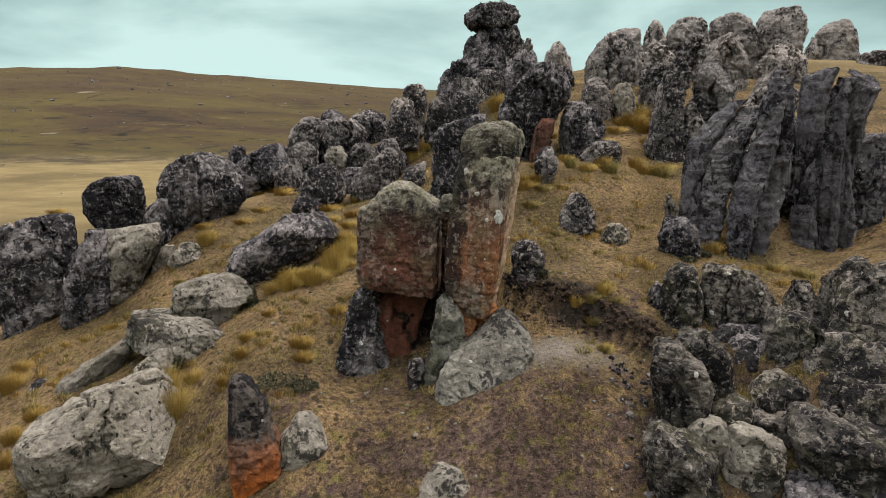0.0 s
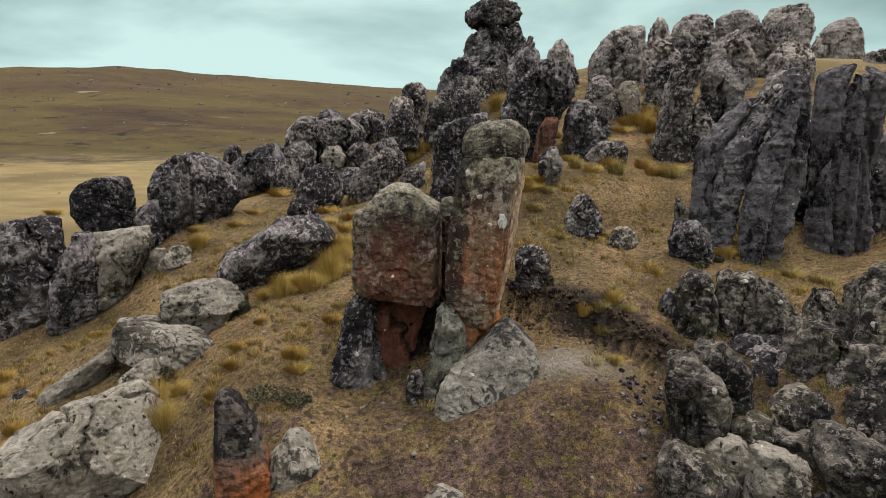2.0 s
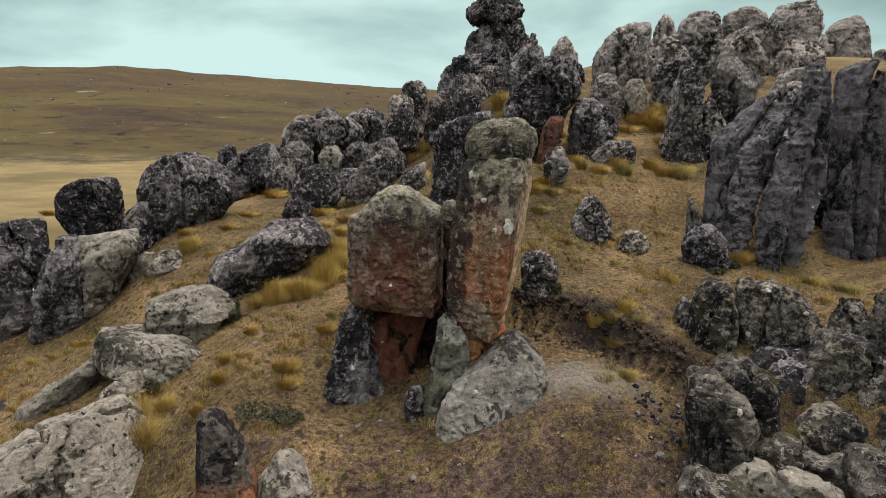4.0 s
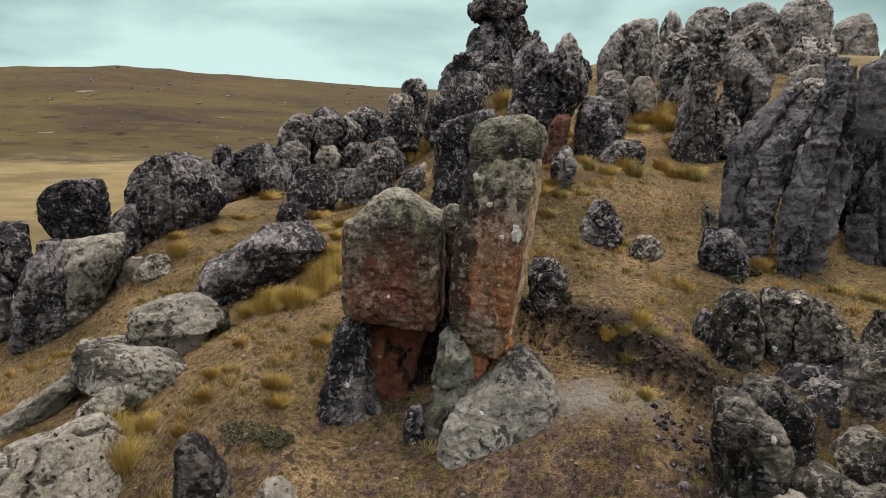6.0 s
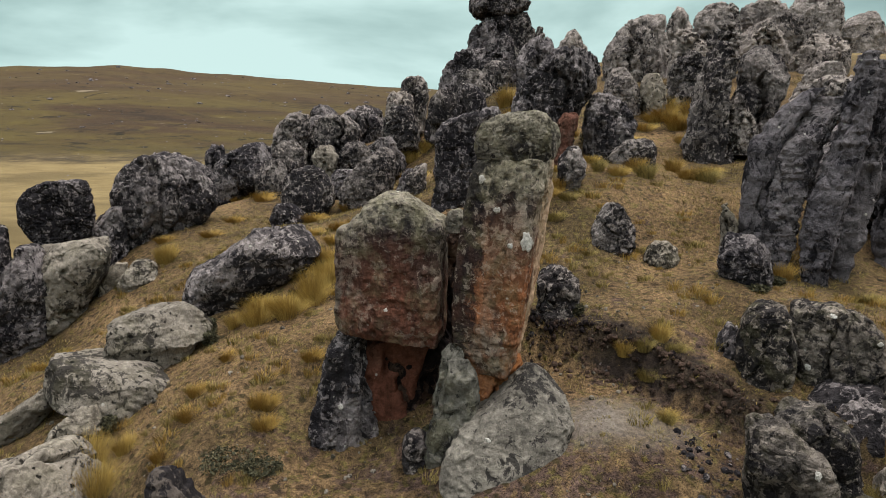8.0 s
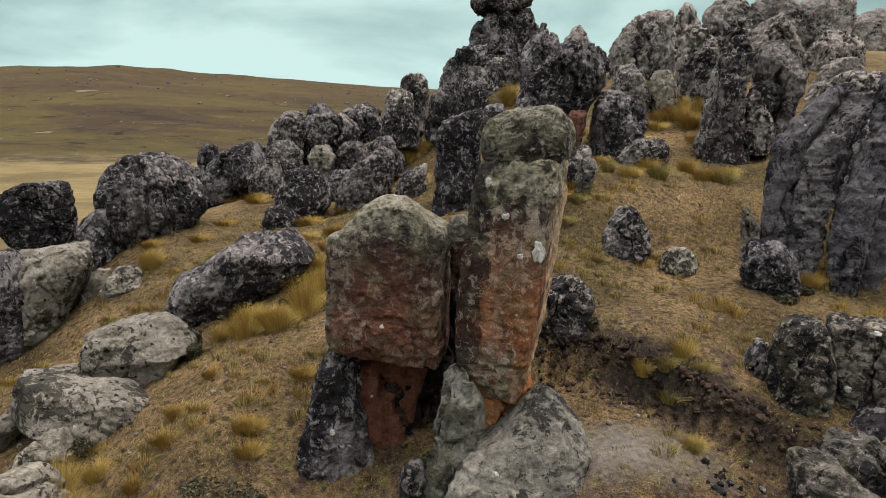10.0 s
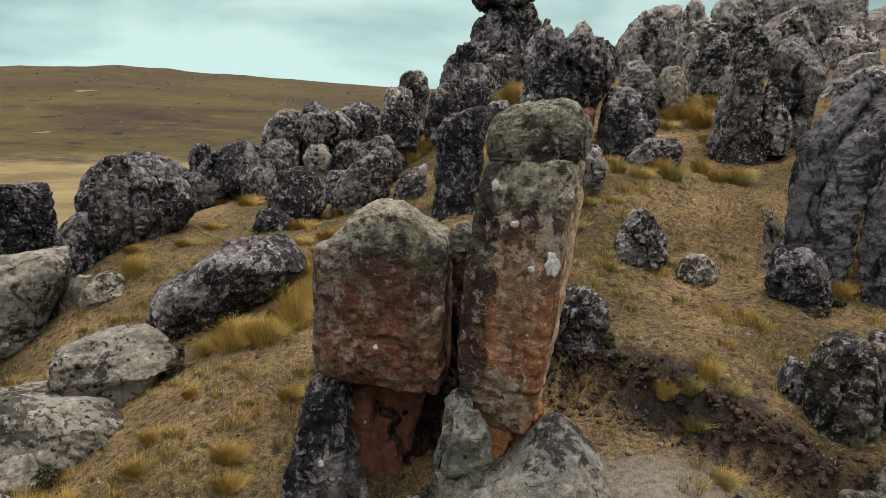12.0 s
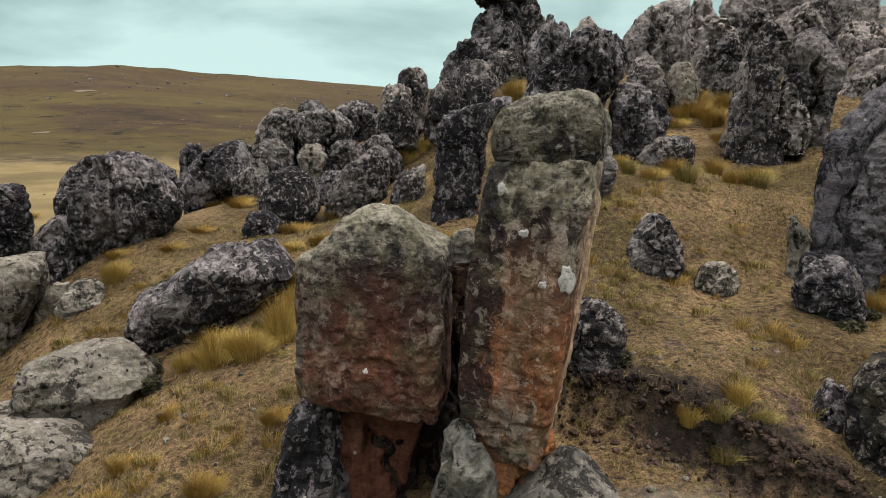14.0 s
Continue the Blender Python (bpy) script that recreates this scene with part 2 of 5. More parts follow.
def terrain(x, y, fine=True):
    """Height of the ground: a hillside cut by a low bank, a plain below it and far hills."""
    x, y = np.atleast_1d(np.asarray(x, float)), np.atleast_1d(np.asarray(y, float))
    u, v = np.clip(x, -22, 42) / 10, (np.clip(y, 2, 64) - 22) / 10
    z = (2.4524 + 1.5403 * u + 3.0109 * v - 0.4642 * u * u + 0.0693 * u * v - 0.2516 * v * v
         + 0.1289 * u ** 3 - 0.2437 * u * u * v + 0.1922 * u * v * v - 0.0334 * v ** 3)
    for gx, gy, gr, gh in ((9.3, 22.0, 2.2, -0.7), (2.5, 42, 3.5, 1.2), (-10.6, 29.0, 2.5, 0.45), (4.3, 25.8, 1.5, 0.3), (5.7, 22.0, 1.7, -0.42), (10.8, 21.5, 2.4, -0.75), (14.2, 23.8, 1.9, -1.9), (-7.6, 15.2, 1.8, -0.95), (-7.4, 18.7, 1.3, -0.45), (-12.3, 19.5, 3.0, -0.4), (-7.0, 14.6, 2.0, -0.3), (5.5, 12.0, 1.8, -0.4), (-1.7, 16.6, 1.7, -0.75), (0.5, 15.0, 1.2, -0.2)):
        z = z + gh * np.exp(-((x - gx) ** 2 + (y - gy) ** 2) / (2 * gr * gr))
    for gx, gy, gr, gh in ((-6.3, 23.5, 1.8, -0.31), (-7.6, 20.9, 1.8, -0.52), (2.5, 19.2, 1.8, -0.43), (4.6, 23.0, 1.8, -0.16), (-13.6, 24.9, 1.8, -0.71), (-15.7, 25.2, 1.8, 0.30), (-10.9, 29.4, 2.6, 0.26), (-10.4, 37.2, 2.6, 0.24), (-5.7, 32.4, 2.6, -0.44), (-6.1, 29.7, 2.6, -0.12), (-3.4, 32.5, 2.6, -0.67), (-0.0, 26.2, 2.6, 0.20), (4.0, 25.8, 1.8, 0.21), (10.1, 30.6, 2.6, -0.80), (8.7, 22.6, 1.8, -0.18), (7.5, 20.9, 1.8, 0.41), (6.3, 17.0, 1.8, -1.16), (0.6, 14.9, 1.8, 0.18), (-2.1, 17.3, 1.8, -0.44), (-4.2, 13.9, 1.8, -0.13), (-8.9, 15.5, 1.8, -0.24), (-7.4, 19.1, 1.8, 0.56), (-3.8, 17.3, 1.8, 0.39), (-9.6, 34.9, 2.6, 0.31), (-3.2, 15.5, 1.8, 0.46), (4.2, 16.6, 1.8, 0.15), (4.7, 18.8, 1.8, 0.42), (-6.5, 39.0, 3.2, -1.0), (-2.5, 39.0, 3.0, -1.4), (1.0, 40.0, 3.0, -1.0)):
        z = z + gh * np.exp(-((x - gx) ** 2 + (y - gy) ** 2) / (2 * gr * gr))
    z = z - 0.42 * np.clip(15 - y, 0, 8)
    # the bank behind the pillar
    edge = 17.35 + 0.12 * np.sin(x * 2.3) - 0.75 * (np.clip(x, 1.5, 7.0) - 4.4)
    along = smooth(0.6, 1.8, x) * (1 - smooth(7.0, 9.0, x)) * np.exp(-((y - edge) / 2.6) ** 2)
    z = z + along * (np.tanh((y - edge) / 0.12)) * 0.40
    d = np.hypot(x, y)
    az = np.degrees(np.arctan2(x, y))
    crest = np.interp(az, (-180, -60, -34, -25, -16, -4, 15, 60, 180), (60, 88, 97, 106, 99, 88, 70, 60, 60))
    rise = np.clip((d - 200) / 800, 0, 1)
    far = -6 + (crest + 6) * rise ** 1.45 - np.clip(d - 1000, 0, None) * 0.12
    out = np.maximum(np.maximum(-15 - x, x - 42), np.maximum(y - 64, -2 - y))
    wgt = smooth(0, 48, out)
    z = z * (1 - wgt) + far * wgt
    if fine:
        p = np.stack([x, y, x * 0], 1)
        near = 1 - smooth(40, 120, d)
        z = z + near * (0.10 * fbm(p * 0.55, 3) + 0.035 * fbm(p * 2.6, 3)) + (1 - near) * 0.0022 * np.clip(d, 0, 900) * fbm(p * 0.012, 4)
    return z


def ground_z(x, y):
    return float(terrain(x, y)[0])


# ---- mesh makers ----
def mesh_object(name, verts, faces, material, parent=None):
    """One mesh object from vertex and triangle arrays, shaded smooth."""
    me = bpy.data.meshes.new(name)
    faces = np.asarray(faces, np.int32)
    k = faces.shape[1]
    me.vertices.add(len(verts))
    me.vertices.foreach_set("co", np.asarray(verts, np.float32).ravel())
    me.loops.add(faces.size)
    me.loops.foreach_set("vertex_index", faces.ravel())
    me.polygons.add(len(faces))
    me.polygons.foreach_set("loop_start", np.arange(0, faces.size, k, dtype=np.int32))
    me.update(calc_edges=True)
    me.polygons.foreach_set("use_smooth", np.ones(len(faces), bool))
    me.materials.append(material)
    ob = new(name, me)
    if parent:
        ob.parent = parent
    return ob


BALLS = {}


def ball(sub):
    if sub not in BALLS:
        bm = bmesh.new()
        bmesh.ops.create_icosphere(bm, subdivisions=sub, radius=1)
        v = np.array([p.co[:] for p in bm.verts])
        t = np.array([[q.index for q in p.verts] for p in bm.faces])
        bm.free()
        BALLS[sub] = (v, t)
    return BALLS[sub]


def normals(v, t):
    fn = np.cross(v[t[:, 1]] - v[t[:, 0]], v[t[:, 2]] - v[t[:, 0]])
    n = np.stack([sum(np.bincount(t[:, c], fn[:, a], len(v)) for c in range(3)) for a in range(3)], 1)
    return n / np.maximum(np.linalg.norm(n, axis=1, keepdims=True), 1e-9)


def rounded(pts, cut=0.2):
    """Corner cutting of an open polyline, twice, the second time half as far."""
    p = np.array(pts, float)
    for k in (cut, 0.25):
        a, b = p[:-1], p[1:]
        q = np.empty((2 * len(a), p.shape[1]))
        q[0::2], q[1::2] = (1 - k) * a + k * b, k * a + (1 - k) * b
        p = np.vstack([p[:1], q, p[-1:]])
    return p


def sculpt(secs, deep, seed, sub=6, box=3.2, turn=0.0, lump=0.05, billow=0.12, tall=0.6, flute=0.0, crag=0.06, pit=0.016, layer=0.0, joints=2, gap=0.20, cuts=3, sway=0.0, skew=0.0, cut=0.16, chunk=1.5):
    """Rock from sections (height, centre, half width) in order upwards: boxy, broken along planes, then worn by bulges, joints, flutes, crags and pits."""
    v, t = ball(sub)
    first, last = secs[0], secs[-1]
    prof = rounded([(first[0], first[1], 0.0), *secs, (last[0], last[1], 0.0)], cut)
    arc = np.concatenate([[0], np.cumsum(np.hypot(np.diff(prof[:, 0]), np.diff(prof[:, 2])))])
    s = np.arccos(np.clip(-v[:, 2], -1, 1)) / np.pi * arc[-1]
    h, c, w = (np.interp(s, arc, prof[:, k]) for k in range(3))
    th = np.arctan2(v[:, 1], v[:, 0])
    wmax = max(q[2] for q in secs)

    def cross(a):
        r = (np.abs(np.cos(a)) ** box + np.abs(np.sin(a)) ** box) ** (-1 / box)
        X, Y, ps = r * np.cos(a), deep * r * np.sin(a), radians(turn)
        return X * math.cos(ps) - Y * math.sin(ps), X * math.sin(ps) + Y * math.cos(ps)

    ext = cross(np.linspace(0, 2 * np.pi, 361))[0].max()
    X, Y = cross(th)
    p = np.stack([c + w * X / ext, (0.35 * w + 0.65 * wmax * smooth(0, 0.45 * wmax, w)) * Y / max(ext, 0.8), h], 1)
    p[:, 1] += sway * (h - first[0])
    top = last[0] - first[0]
    p[:, 2] += skew * p[:, 0] * (1 - smooth(0, 0.5 * top, h - first[0]))
    size = 0.5 * (wmax + 0.5 * top)
    left, right, peak = p[:, 0].min(), p[:, 0].max(), p[:, 2].max()
    rng = np.random.default_rng(seed)
    off = rng.uniform(-40, 40, 3)
    n = normals(p, t)
    p = p + n * (lump * size * fbm(p / (0.95 * size) + off, 2))[:, None]
    for _ in range(cuts):
        a = rng.uniform(-np.pi, 0)
        e = rng.uniform(0.0, 0.9)
        k = np.array([math.cos(a) * math.cos(e), math.sin(a) * math.cos(e), math.sin(e)])
        q = p @ k
        hi, mid = q.max(), np.median(q)
        lim = hi - (hi - mid) * rng.uniform(0.08, 0.22)
        p = p - np.maximum(0, q - lim)[:, None] * k * 0.9
    n = normals(p, t)
    chunk = chunk * min(1.0, max(0.2, 0.45 * size))
    crag = crag * min(1.0, 0.45 + 0.35 * size)
    d = 0.0
    if billow:
        q = p / (0.62 * size) * np.array([1, 1, tall]) + off
        g = np.abs(vnoise(q)) + 0.5 * np.abs(vnoise(q * 2.1 + 5)) + 0.25 * np.abs(vnoise(q * 4.4 + 9))
        d = billow * size * (np.clip(g, 0, 0.8) - 0.5)
    wob = 0.16 * size * fbm(p / (0.5 * size) + off + 3, 3, 0.55)
    for _ in range(joints):
        a = rng.uniform(-0.9, 0.9)
        tilt = rng.normal(0, 0.18)
        q = p[:, 0] * math.cos(a) + p[:, 1] * math.sin(a) + tilt * p[:, 2] + wob - rng.uniform(-0.6, 0.6) * wmax - tilt * 0.5 * top
        d = d - gap * size * np.exp(-(q / (0.035 * size)) ** 2) * smooth(-0.5, 0.3, fbm(p / size + off + 8, 2))
    p = p + n * (np.zeros(len(p)) + d)[:, None]
    n = normals(p, t)
    side = 1 - np.abs(n[:, 2]) ** 2 * 0.6
    rough = smooth(-0.35, 0.45, fbm(p * 0.9 + off + 21, 2))
    d = crag * fbm(p * 2.2 + off, 4, 0.6) * (0.4 + 0.9 * rough)
    if flute:
        g = np.abs(vnoise(p * np.array([2.3, 2.3, 0.25]) + off)) + 0.5 * np.abs(vnoise(p * np.array([5.0, 5.0, 0.7]) + off))
        d = d + flute * side * (np.clip(g, 0, 0.65) - 0.42)
    if layer:
        d = d + layer * np.clip(vnoise(p * np.array([0.7, 0.7, 5.5]) + off) + 0.5 * vnoise(p * np.array([1.6, 1.6, 13.0]) + off), -0.4, 0.4)
    for freq, amp in ((1.2, 0.075), (2.6, 0.055), (5.0, 0.028)):
        q = p * np.array([freq, freq, 1.5 * freq]) + off + 0.5 * fbm(p * freq * 0.7 + off, 2)[:, None]
        d = d - chunk * amp * np.exp(-(vnoise(q) / 0.13) ** 2) * smooth(-0.3, 0.3, vnoise(q * 0.4 + 7))
    if pit:
        d = d + (0.45 + 0.55 * rough) * (1.1 * pit * fbm(p * np.array([5.0, 5.0, 7.5]) + off, 3, 0.65) - 3.2 * pit * smooth(0.35, 0.7, vnoise(p * 7.0 + off * 3)))
    p = p + n * d[:, None]
    # wear must not make the rock wider or taller
    a, b = p[:, 0].min(), p[:, 0].max()
    p[:, 0] = left + (p[:, 0] - a) * (right - left) / (b - a)
    low = first[0]
    p[:, 2] = np.where(p[:, 2] > low, low + (p[:, 2] - low) * (peak - low) / (p[:, 2].max() - low), p[:, 2])
    return p, t


ROCKS = {}


def rock(name, label, x, y, z, secs, material, seed, parent=None, group="", category="rock", deep=0.8, **shape):
    """A rock that stands with its base at (x, y, z)."""
    p, t = sculpt(secs, deep, seed, **shape)
    ob = mesh_object(name, p, t, material, parent)
    ob.location = (x, y, z)
    ROCKS[seed] = ob
    if parent is None:
        return tagged(ob, label, category, group)
    if label:
        ob["label"] = label
    return ob


def lichen(host, x, z, wide, high, seed):
    """A pale crust of lichen, placed to fit the camera's view on a rock's near face, a hand's breadth or two across, at
    the height z.
    """
    co = np.empty(3 * len(host.data.vertices))
    no = np.empty_like(co)
    host.data.vertices.foreach_get("co", co)
    host.data.vertex_normals.foreach_get("vector", no)
    co, no = co.reshape(-1, 3) + np.array(host.location), no.reshape(-1, 3)
    away = np.hypot(co[:, 0] - x, co[:, 2] - z)
    near = np.where(away < away.min() + 0.12)[0]
    i = near[np.argmin(co[near, 1])]
    v, t = ball(4)
    p = v * np.array([wide / 2, high / 2, 0.018])
    p = p * (1 + 0.45 * fbm(v * 1.6 + seed, 3))[:, None]
    m = Vector(no[i] + np.array([0, -0.4, 0])).to_track_quat("Z", "Y").to_matrix().to_4x4()
    m.translation = co[i]
    ob = mesh_object("lichen", p, t, LICHEN, host)
    ob.matrix_basis = host.matrix_basis.inverted() @ m
    ob["label"] = "chalk-white lichen crust"
    return ob


# ---- ground ----
def ground_material():
    m, nt, bsdf = fresh("hillside_ground")
    geo = nt.nodes.new("ShaderNodeNewGeometry")
    v = geo.outputs["Position"]
    sep = nt.nodes.new("ShaderNodeSeparateXYZ")
    link(nt, v, sep.inputs[0])
    big = noisen(nt, v, 0.22, 6, 0.6, 0.3)
    medium = noisen(nt, v, 1.25, 10, 0.74, 0.6)
    fine = noisen(nt, v, 9.0, 8, 0.72)
    tiny = noisen(nt, v, 38.0, 4, 0.65)
    fine = ramp(nt, fine, [(0.34, 0.0), (0.66, 1.0)])
    soil = mixc(nt, fine, (0.0170, 0.0112, 0.0090), (0.1080, 0.0715, 0.0550))
    straw = mixc(nt, fine, (0.0410, 0.0268, 0.0142), (0.2080, 0.1360, 0.0700))
    green = mixc(nt, fine, (0.0196, 0.0144, 0.0080), (0.0978, 0.0689, 0.0341))
    turf = mixc(nt, ramp(nt, big, [(0.42, 0.0), (0.62, 1.0)]), straw, green)
    # trodden soil round the stones, turf on the slope above
    dx = mathn(nt, "SUBTRACT", sep.outputs[0], 1.5)
    dy = mathn(nt, "SUBTRACT", sep.outputs[1], 13.0)
    rr = mathn(nt, "SQRT", mathn(nt, "ADD", mathn(nt, "MULTIPLY", mathn(nt, "MULTIPLY", dx, dx), 0.5), mathn(nt, "MULTIPLY", dy, dy)))
    bare = mathn(nt, "SUBTRACT", 1.0, mathn(nt, "DIVIDE", rr, 7.5, ), True)
    cover = mathn(nt, "SUBTRACT", mathn(nt, "ADD", medium, 0.16), mathn(nt, "MULTIPLY", bare, 0.20))
    near = mixc(nt, ramp(nt, cover, [(0.50, 0.0), (0.57, 1.0)]), soil, turf)
    moss = noisen(nt, v, 3.6, 8, 0.66, 0.6)
    near = mixc(nt, ramp(nt, moss, [(0.54, 0.0), (0.60, 0.8)]), near, mixc(nt, fine, (0.0305, 0.0250, 0.0093), (0.1371, 0.1119, 0.0373)))
    near = mixc(nt, ramp(nt, moss, [(0.38, 0.6), (0.43, 0.0)]), near, (0.0144, 0.0108, 0.0096))
    near = mixc(nt, 1.0, near, ramp(nt, noisen(nt, v, 0.55, 4, 0.6), [(0.35, 0.60), (0.65, 1.25)]), "MULTIPLY")
    dots = ramp(nt, tiny, [(0.36, 0.30), (0.48, 0.95), (0.70, 1.6)])
    near = mixc(nt, 1.0, near, dots, "MULTIPLY")
    # low dark cushions dotted over the turf
    tuft = node(nt, "ShaderNodeTexVoronoi", Scale=3.0)
    link(nt, v, tuft.inputs["Vector"])
    spot = ramp(nt, mathn(nt, "ADD", tuft.outputs["Distance"], mathn(nt, "MULTIPLY", moss, 0.5)), [(0.42, 0.85), (0.50, 0.0)])
    near = mixc(nt, spot, near, mixc(nt, fine, (0.0110, 0.0095, 0.0060), (0.0420, 0.0340, 0.0160)))
    # dark humus bared along the bank, deepened in colour for the undercut's shade
    hx = mathn(nt, "DIVIDE", mathn(nt, "SUBTRACT", sep.outputs[0], 4.3), 2.2)
    hy = mathn(nt, "DIVIDE", mathn(nt, "SUBTRACT", mathn(nt, "ADD", sep.outputs[1], mathn(nt, "MULTIPLY", mathn(nt, "SUBTRACT", sep.outputs[0], 4.4), 0.75)), 17.65), 0.62)
    hr = mathn(nt, "ADD", mathn(nt, "SQRT", mathn(nt, "ADD", mathn(nt, "MULTIPLY", hx, hx), mathn(nt, "MULTIPLY", hy, hy))), mathn(nt, "MULTIPLY", medium, 1.4))
    near = mixc(nt, ramp(nt, mathn(nt, "DIVIDE", hr, 2.6), [(0.50, 0.85), (0.72, 0.0)]), near, mixc(nt, fine, (0.0091, 0.0077, 0.0072), (0.0330, 0.0257, 0.0216)))
    # pale dust on the worn spot beside the stones
    ex = mathn(nt, "DIVIDE", mathn(nt, "SUBTRACT", sep.outputs[0], 2.9), 1.7)
    ey = mathn(nt, "DIVIDE", mathn(nt, "SUBTRACT", sep.outputs[1], 16.3), 0.85)
    er = mathn(nt, "ADD", mathn(nt, "SQRT", mathn(nt, "ADD", mathn(nt, "MULTIPLY", ex, ex), mathn(nt, "MULTIPLY", ey, ey))), mathn(nt, "MULTIPLY", medium, 1.2))
    near = mixc(nt, ramp(nt, mathn(nt, "DIVIDE", er, 2.4), [(0.35, 0.85), (0.75, 0.0)]), near, mixc(nt, fine, (0.088, 0.075, 0.061), (0.195, 0.168, 0.138)))
    # the plain and the far hills
    f1 = noisen(nt, stretched(nt, v, 0.006, 0.010, 0.02), 1.0, 8, 0.62, 0.6)
    f2 = noisen(nt, stretched(nt, v, 0.045, 0.05, 0.05), 1.0, 10, 0.80)
    plain = mixc(nt, ramp(nt, f2, [(0.35, 0.0), (0.65, 1.0)]), (0.105, 0.076, 0.034), (0.178, 0.134, 0.064))
    moor = mixc(nt, ramp(nt, f1, [(0.40, 0.0), (0.5, 0.5), (0.60, 1.0)]), (0.0466, 0.0299, 0.0175), (0.0720, 0.0546, 0.0196))
    moor = mixc(nt, ramp(nt, f2, [(0.38, 0.9), (0.46, 0.0)]), moor, (0.0229, 0.0186, 0.0134))
    moor = mixc(nt, ramp(nt, f2, [(0.60, 0.0), (0.68, 0.6)]), moor, (0.1369, 0.1055, 0.0644))
    f4 = noisen(nt, stretched(nt, v, 0.011, 0.020, 0.05), 1.0, 9, 0.68, 0.8)
    moor = mixc(nt, ramp(nt, f4, [(0.53, 0.0), (0.62, 0.7)]), moor, (0.088, 0.066, 0.021))
    moor = mixc(nt, ramp(nt, f4, [(0.36, 0.9), (0.43, 0.0)]), moor, (0.030, 0.021, 0.014))
    scrub = noisen(nt, stretched(nt, v, 0.05, 0.02, 0.1), 1.0, 8, 0.72, 0.4)
    moor = mixc(nt, ramp(nt, scrub, [(0.60, 0.0), (0.64, 0.85)]), moor, (0.014, 0.012, 0.009))
    upper = ramp(nt, mathn(nt, "DIVIDE", sep.outputs[2], 100.0), [(0.30, 0.0), (0.62, 0.45)])
    moor = mixc(nt, upper, moor, mixc(nt, ramp(nt, f2, [(0.35, 0.0), (0.65, 1.0)]), (0.048, 0.031, 0.018), (0.082, 0.055, 0.031)))
    pale_bare = noisen(nt, stretched(nt, v, 0.03, 0.012, 0.1), 1.0, 6, 0.66, 0.4)
    moor = mixc(nt, ramp(nt, pale_bare, [(0.66, 0.0), (0.70, 0.6)]), moor, (0.24, 0.20, 0.15))
    plain = mixc(nt, ramp(nt, f1, [(0.40, 0.7), (0.47, 0.0)]), plain, (0.0659, 0.0489, 0.0232))
    dist = nt.nodes.new("ShaderNodeVectorMath")
    dist.operation = "LENGTH"
    link(nt, v, dist.inputs[0])
    dd = mathn(nt, "ADD", dist.outputs["Value"], mathn(nt, "MULTIPLY", mathn(nt, "SUBTRACT", f1, 0.5), 260.0))
    moor = mixc(nt, 1.0, moor, (0.76, 0.76, 0.74), "MULTIPLY")
    far = mixc(nt, ramp(nt, mathn(nt, "DIVIDE", dd, 1000.0), [(0.28, 0.0), (0.36, 1.0)]), plain, moor)
    band = ramp(nt, mathn(nt, "DIVIDE", mathn(nt, "ADD", dist.outputs["Value"], mathn(nt, "MULTIPLY", mathn(nt, "SUBTRACT", f1, 0.5), 90.0)), 1000.0), [(0.285, 0.0), (0.30, 1.0), (0.33, 1.0), (0.37, 0.0)])
    far = mixc(nt, mathn(nt, "MULTIPLY", band, ramp(nt, f2, [(0.42, 0.85), (0.58, 0.1)])), far, (0.028, 0.022, 0.016))
    col = mixc(nt, ramp(nt, mathn(nt, "DIVIDE", dist.outputs["Value"], 200.0), [(0.25, 0.0), (0.45, 1.0)]), near, far)
    link(nt, col, bsdf.inputs["Base Color"])
    bsdf.inputs["Roughness"].default_value = 0.97
    h = mathn(nt, "ADD", mathn(nt, "MULTIPLY", fine, 1.0), mathn(nt, "MULTIPLY", tiny, 0.5))
    bump(nt, bsdf, h, 0.7, 0.06)
    return m


def make_ground():
    n = 430
    u = np.linspace(-1, 1, n)
    gx = -2 + 6.0 * np.sinh(6.3 * u)
    gy = 19 + 6.0 * np.sinh(6.3 * u)
    X, Y = np.meshgrid(gx, gy)
    z = terrain(X.ravel(), Y.ravel())
    v = np.stack([X.ravel(), Y.ravel(), z], 1)
    i = np.arange(n * n).reshape(n, n)
    q = np.stack([i[:-1, :-1], i[:-1, 1:], i[1:, 1:], i[1:, :-1]], -1).reshape(-1, 4)
    ob = mesh_object("ground", v, q, ground_material())
    return tagged(ob, "rough hillside of brown soil and dry yellow turf", "ground", kind="structure")


make_ground()

# ---- the standing stones ----
# how the rocks of each place are worn
SMOOTHED = dict(chunk=0.25, crag=0.035, pit=0.014, billow=0.06, joints=2, gap=0.12, lump=0.06, cuts=6, cut=0.10)
HEWN = dict(lump=0.015, crag=0.035, pit=0.012, billow=0.015, cuts=0, joints=0, chunk=0.15)
CREST = dict(flute=0.12, group="boulders along the crest")
SLOPE = dict(flute=0.12, group="rocks on the upper slope")
HIGH = dict(flute=0.25, crag=0.12, billow=0.16, chunk=2.2, joints=3)
RIDGE = dict(crag=0.08, tall=0.4, billow=0.14, joints=3, gap=0.22, layer=0.05, chunk=2.0, group="rocks of the ridge")
FINS = dict(box=3.4, flute=0.12, crag=0.05, lump=0.03, billow=0.04, tall=0.3, cuts=1, joints=1, gap=0.10, layer=0.05, cut=0.12, chunk=0.7, deep=0.9)
HEAP = dict(lump=0.06, joints=2, gap=0.18)

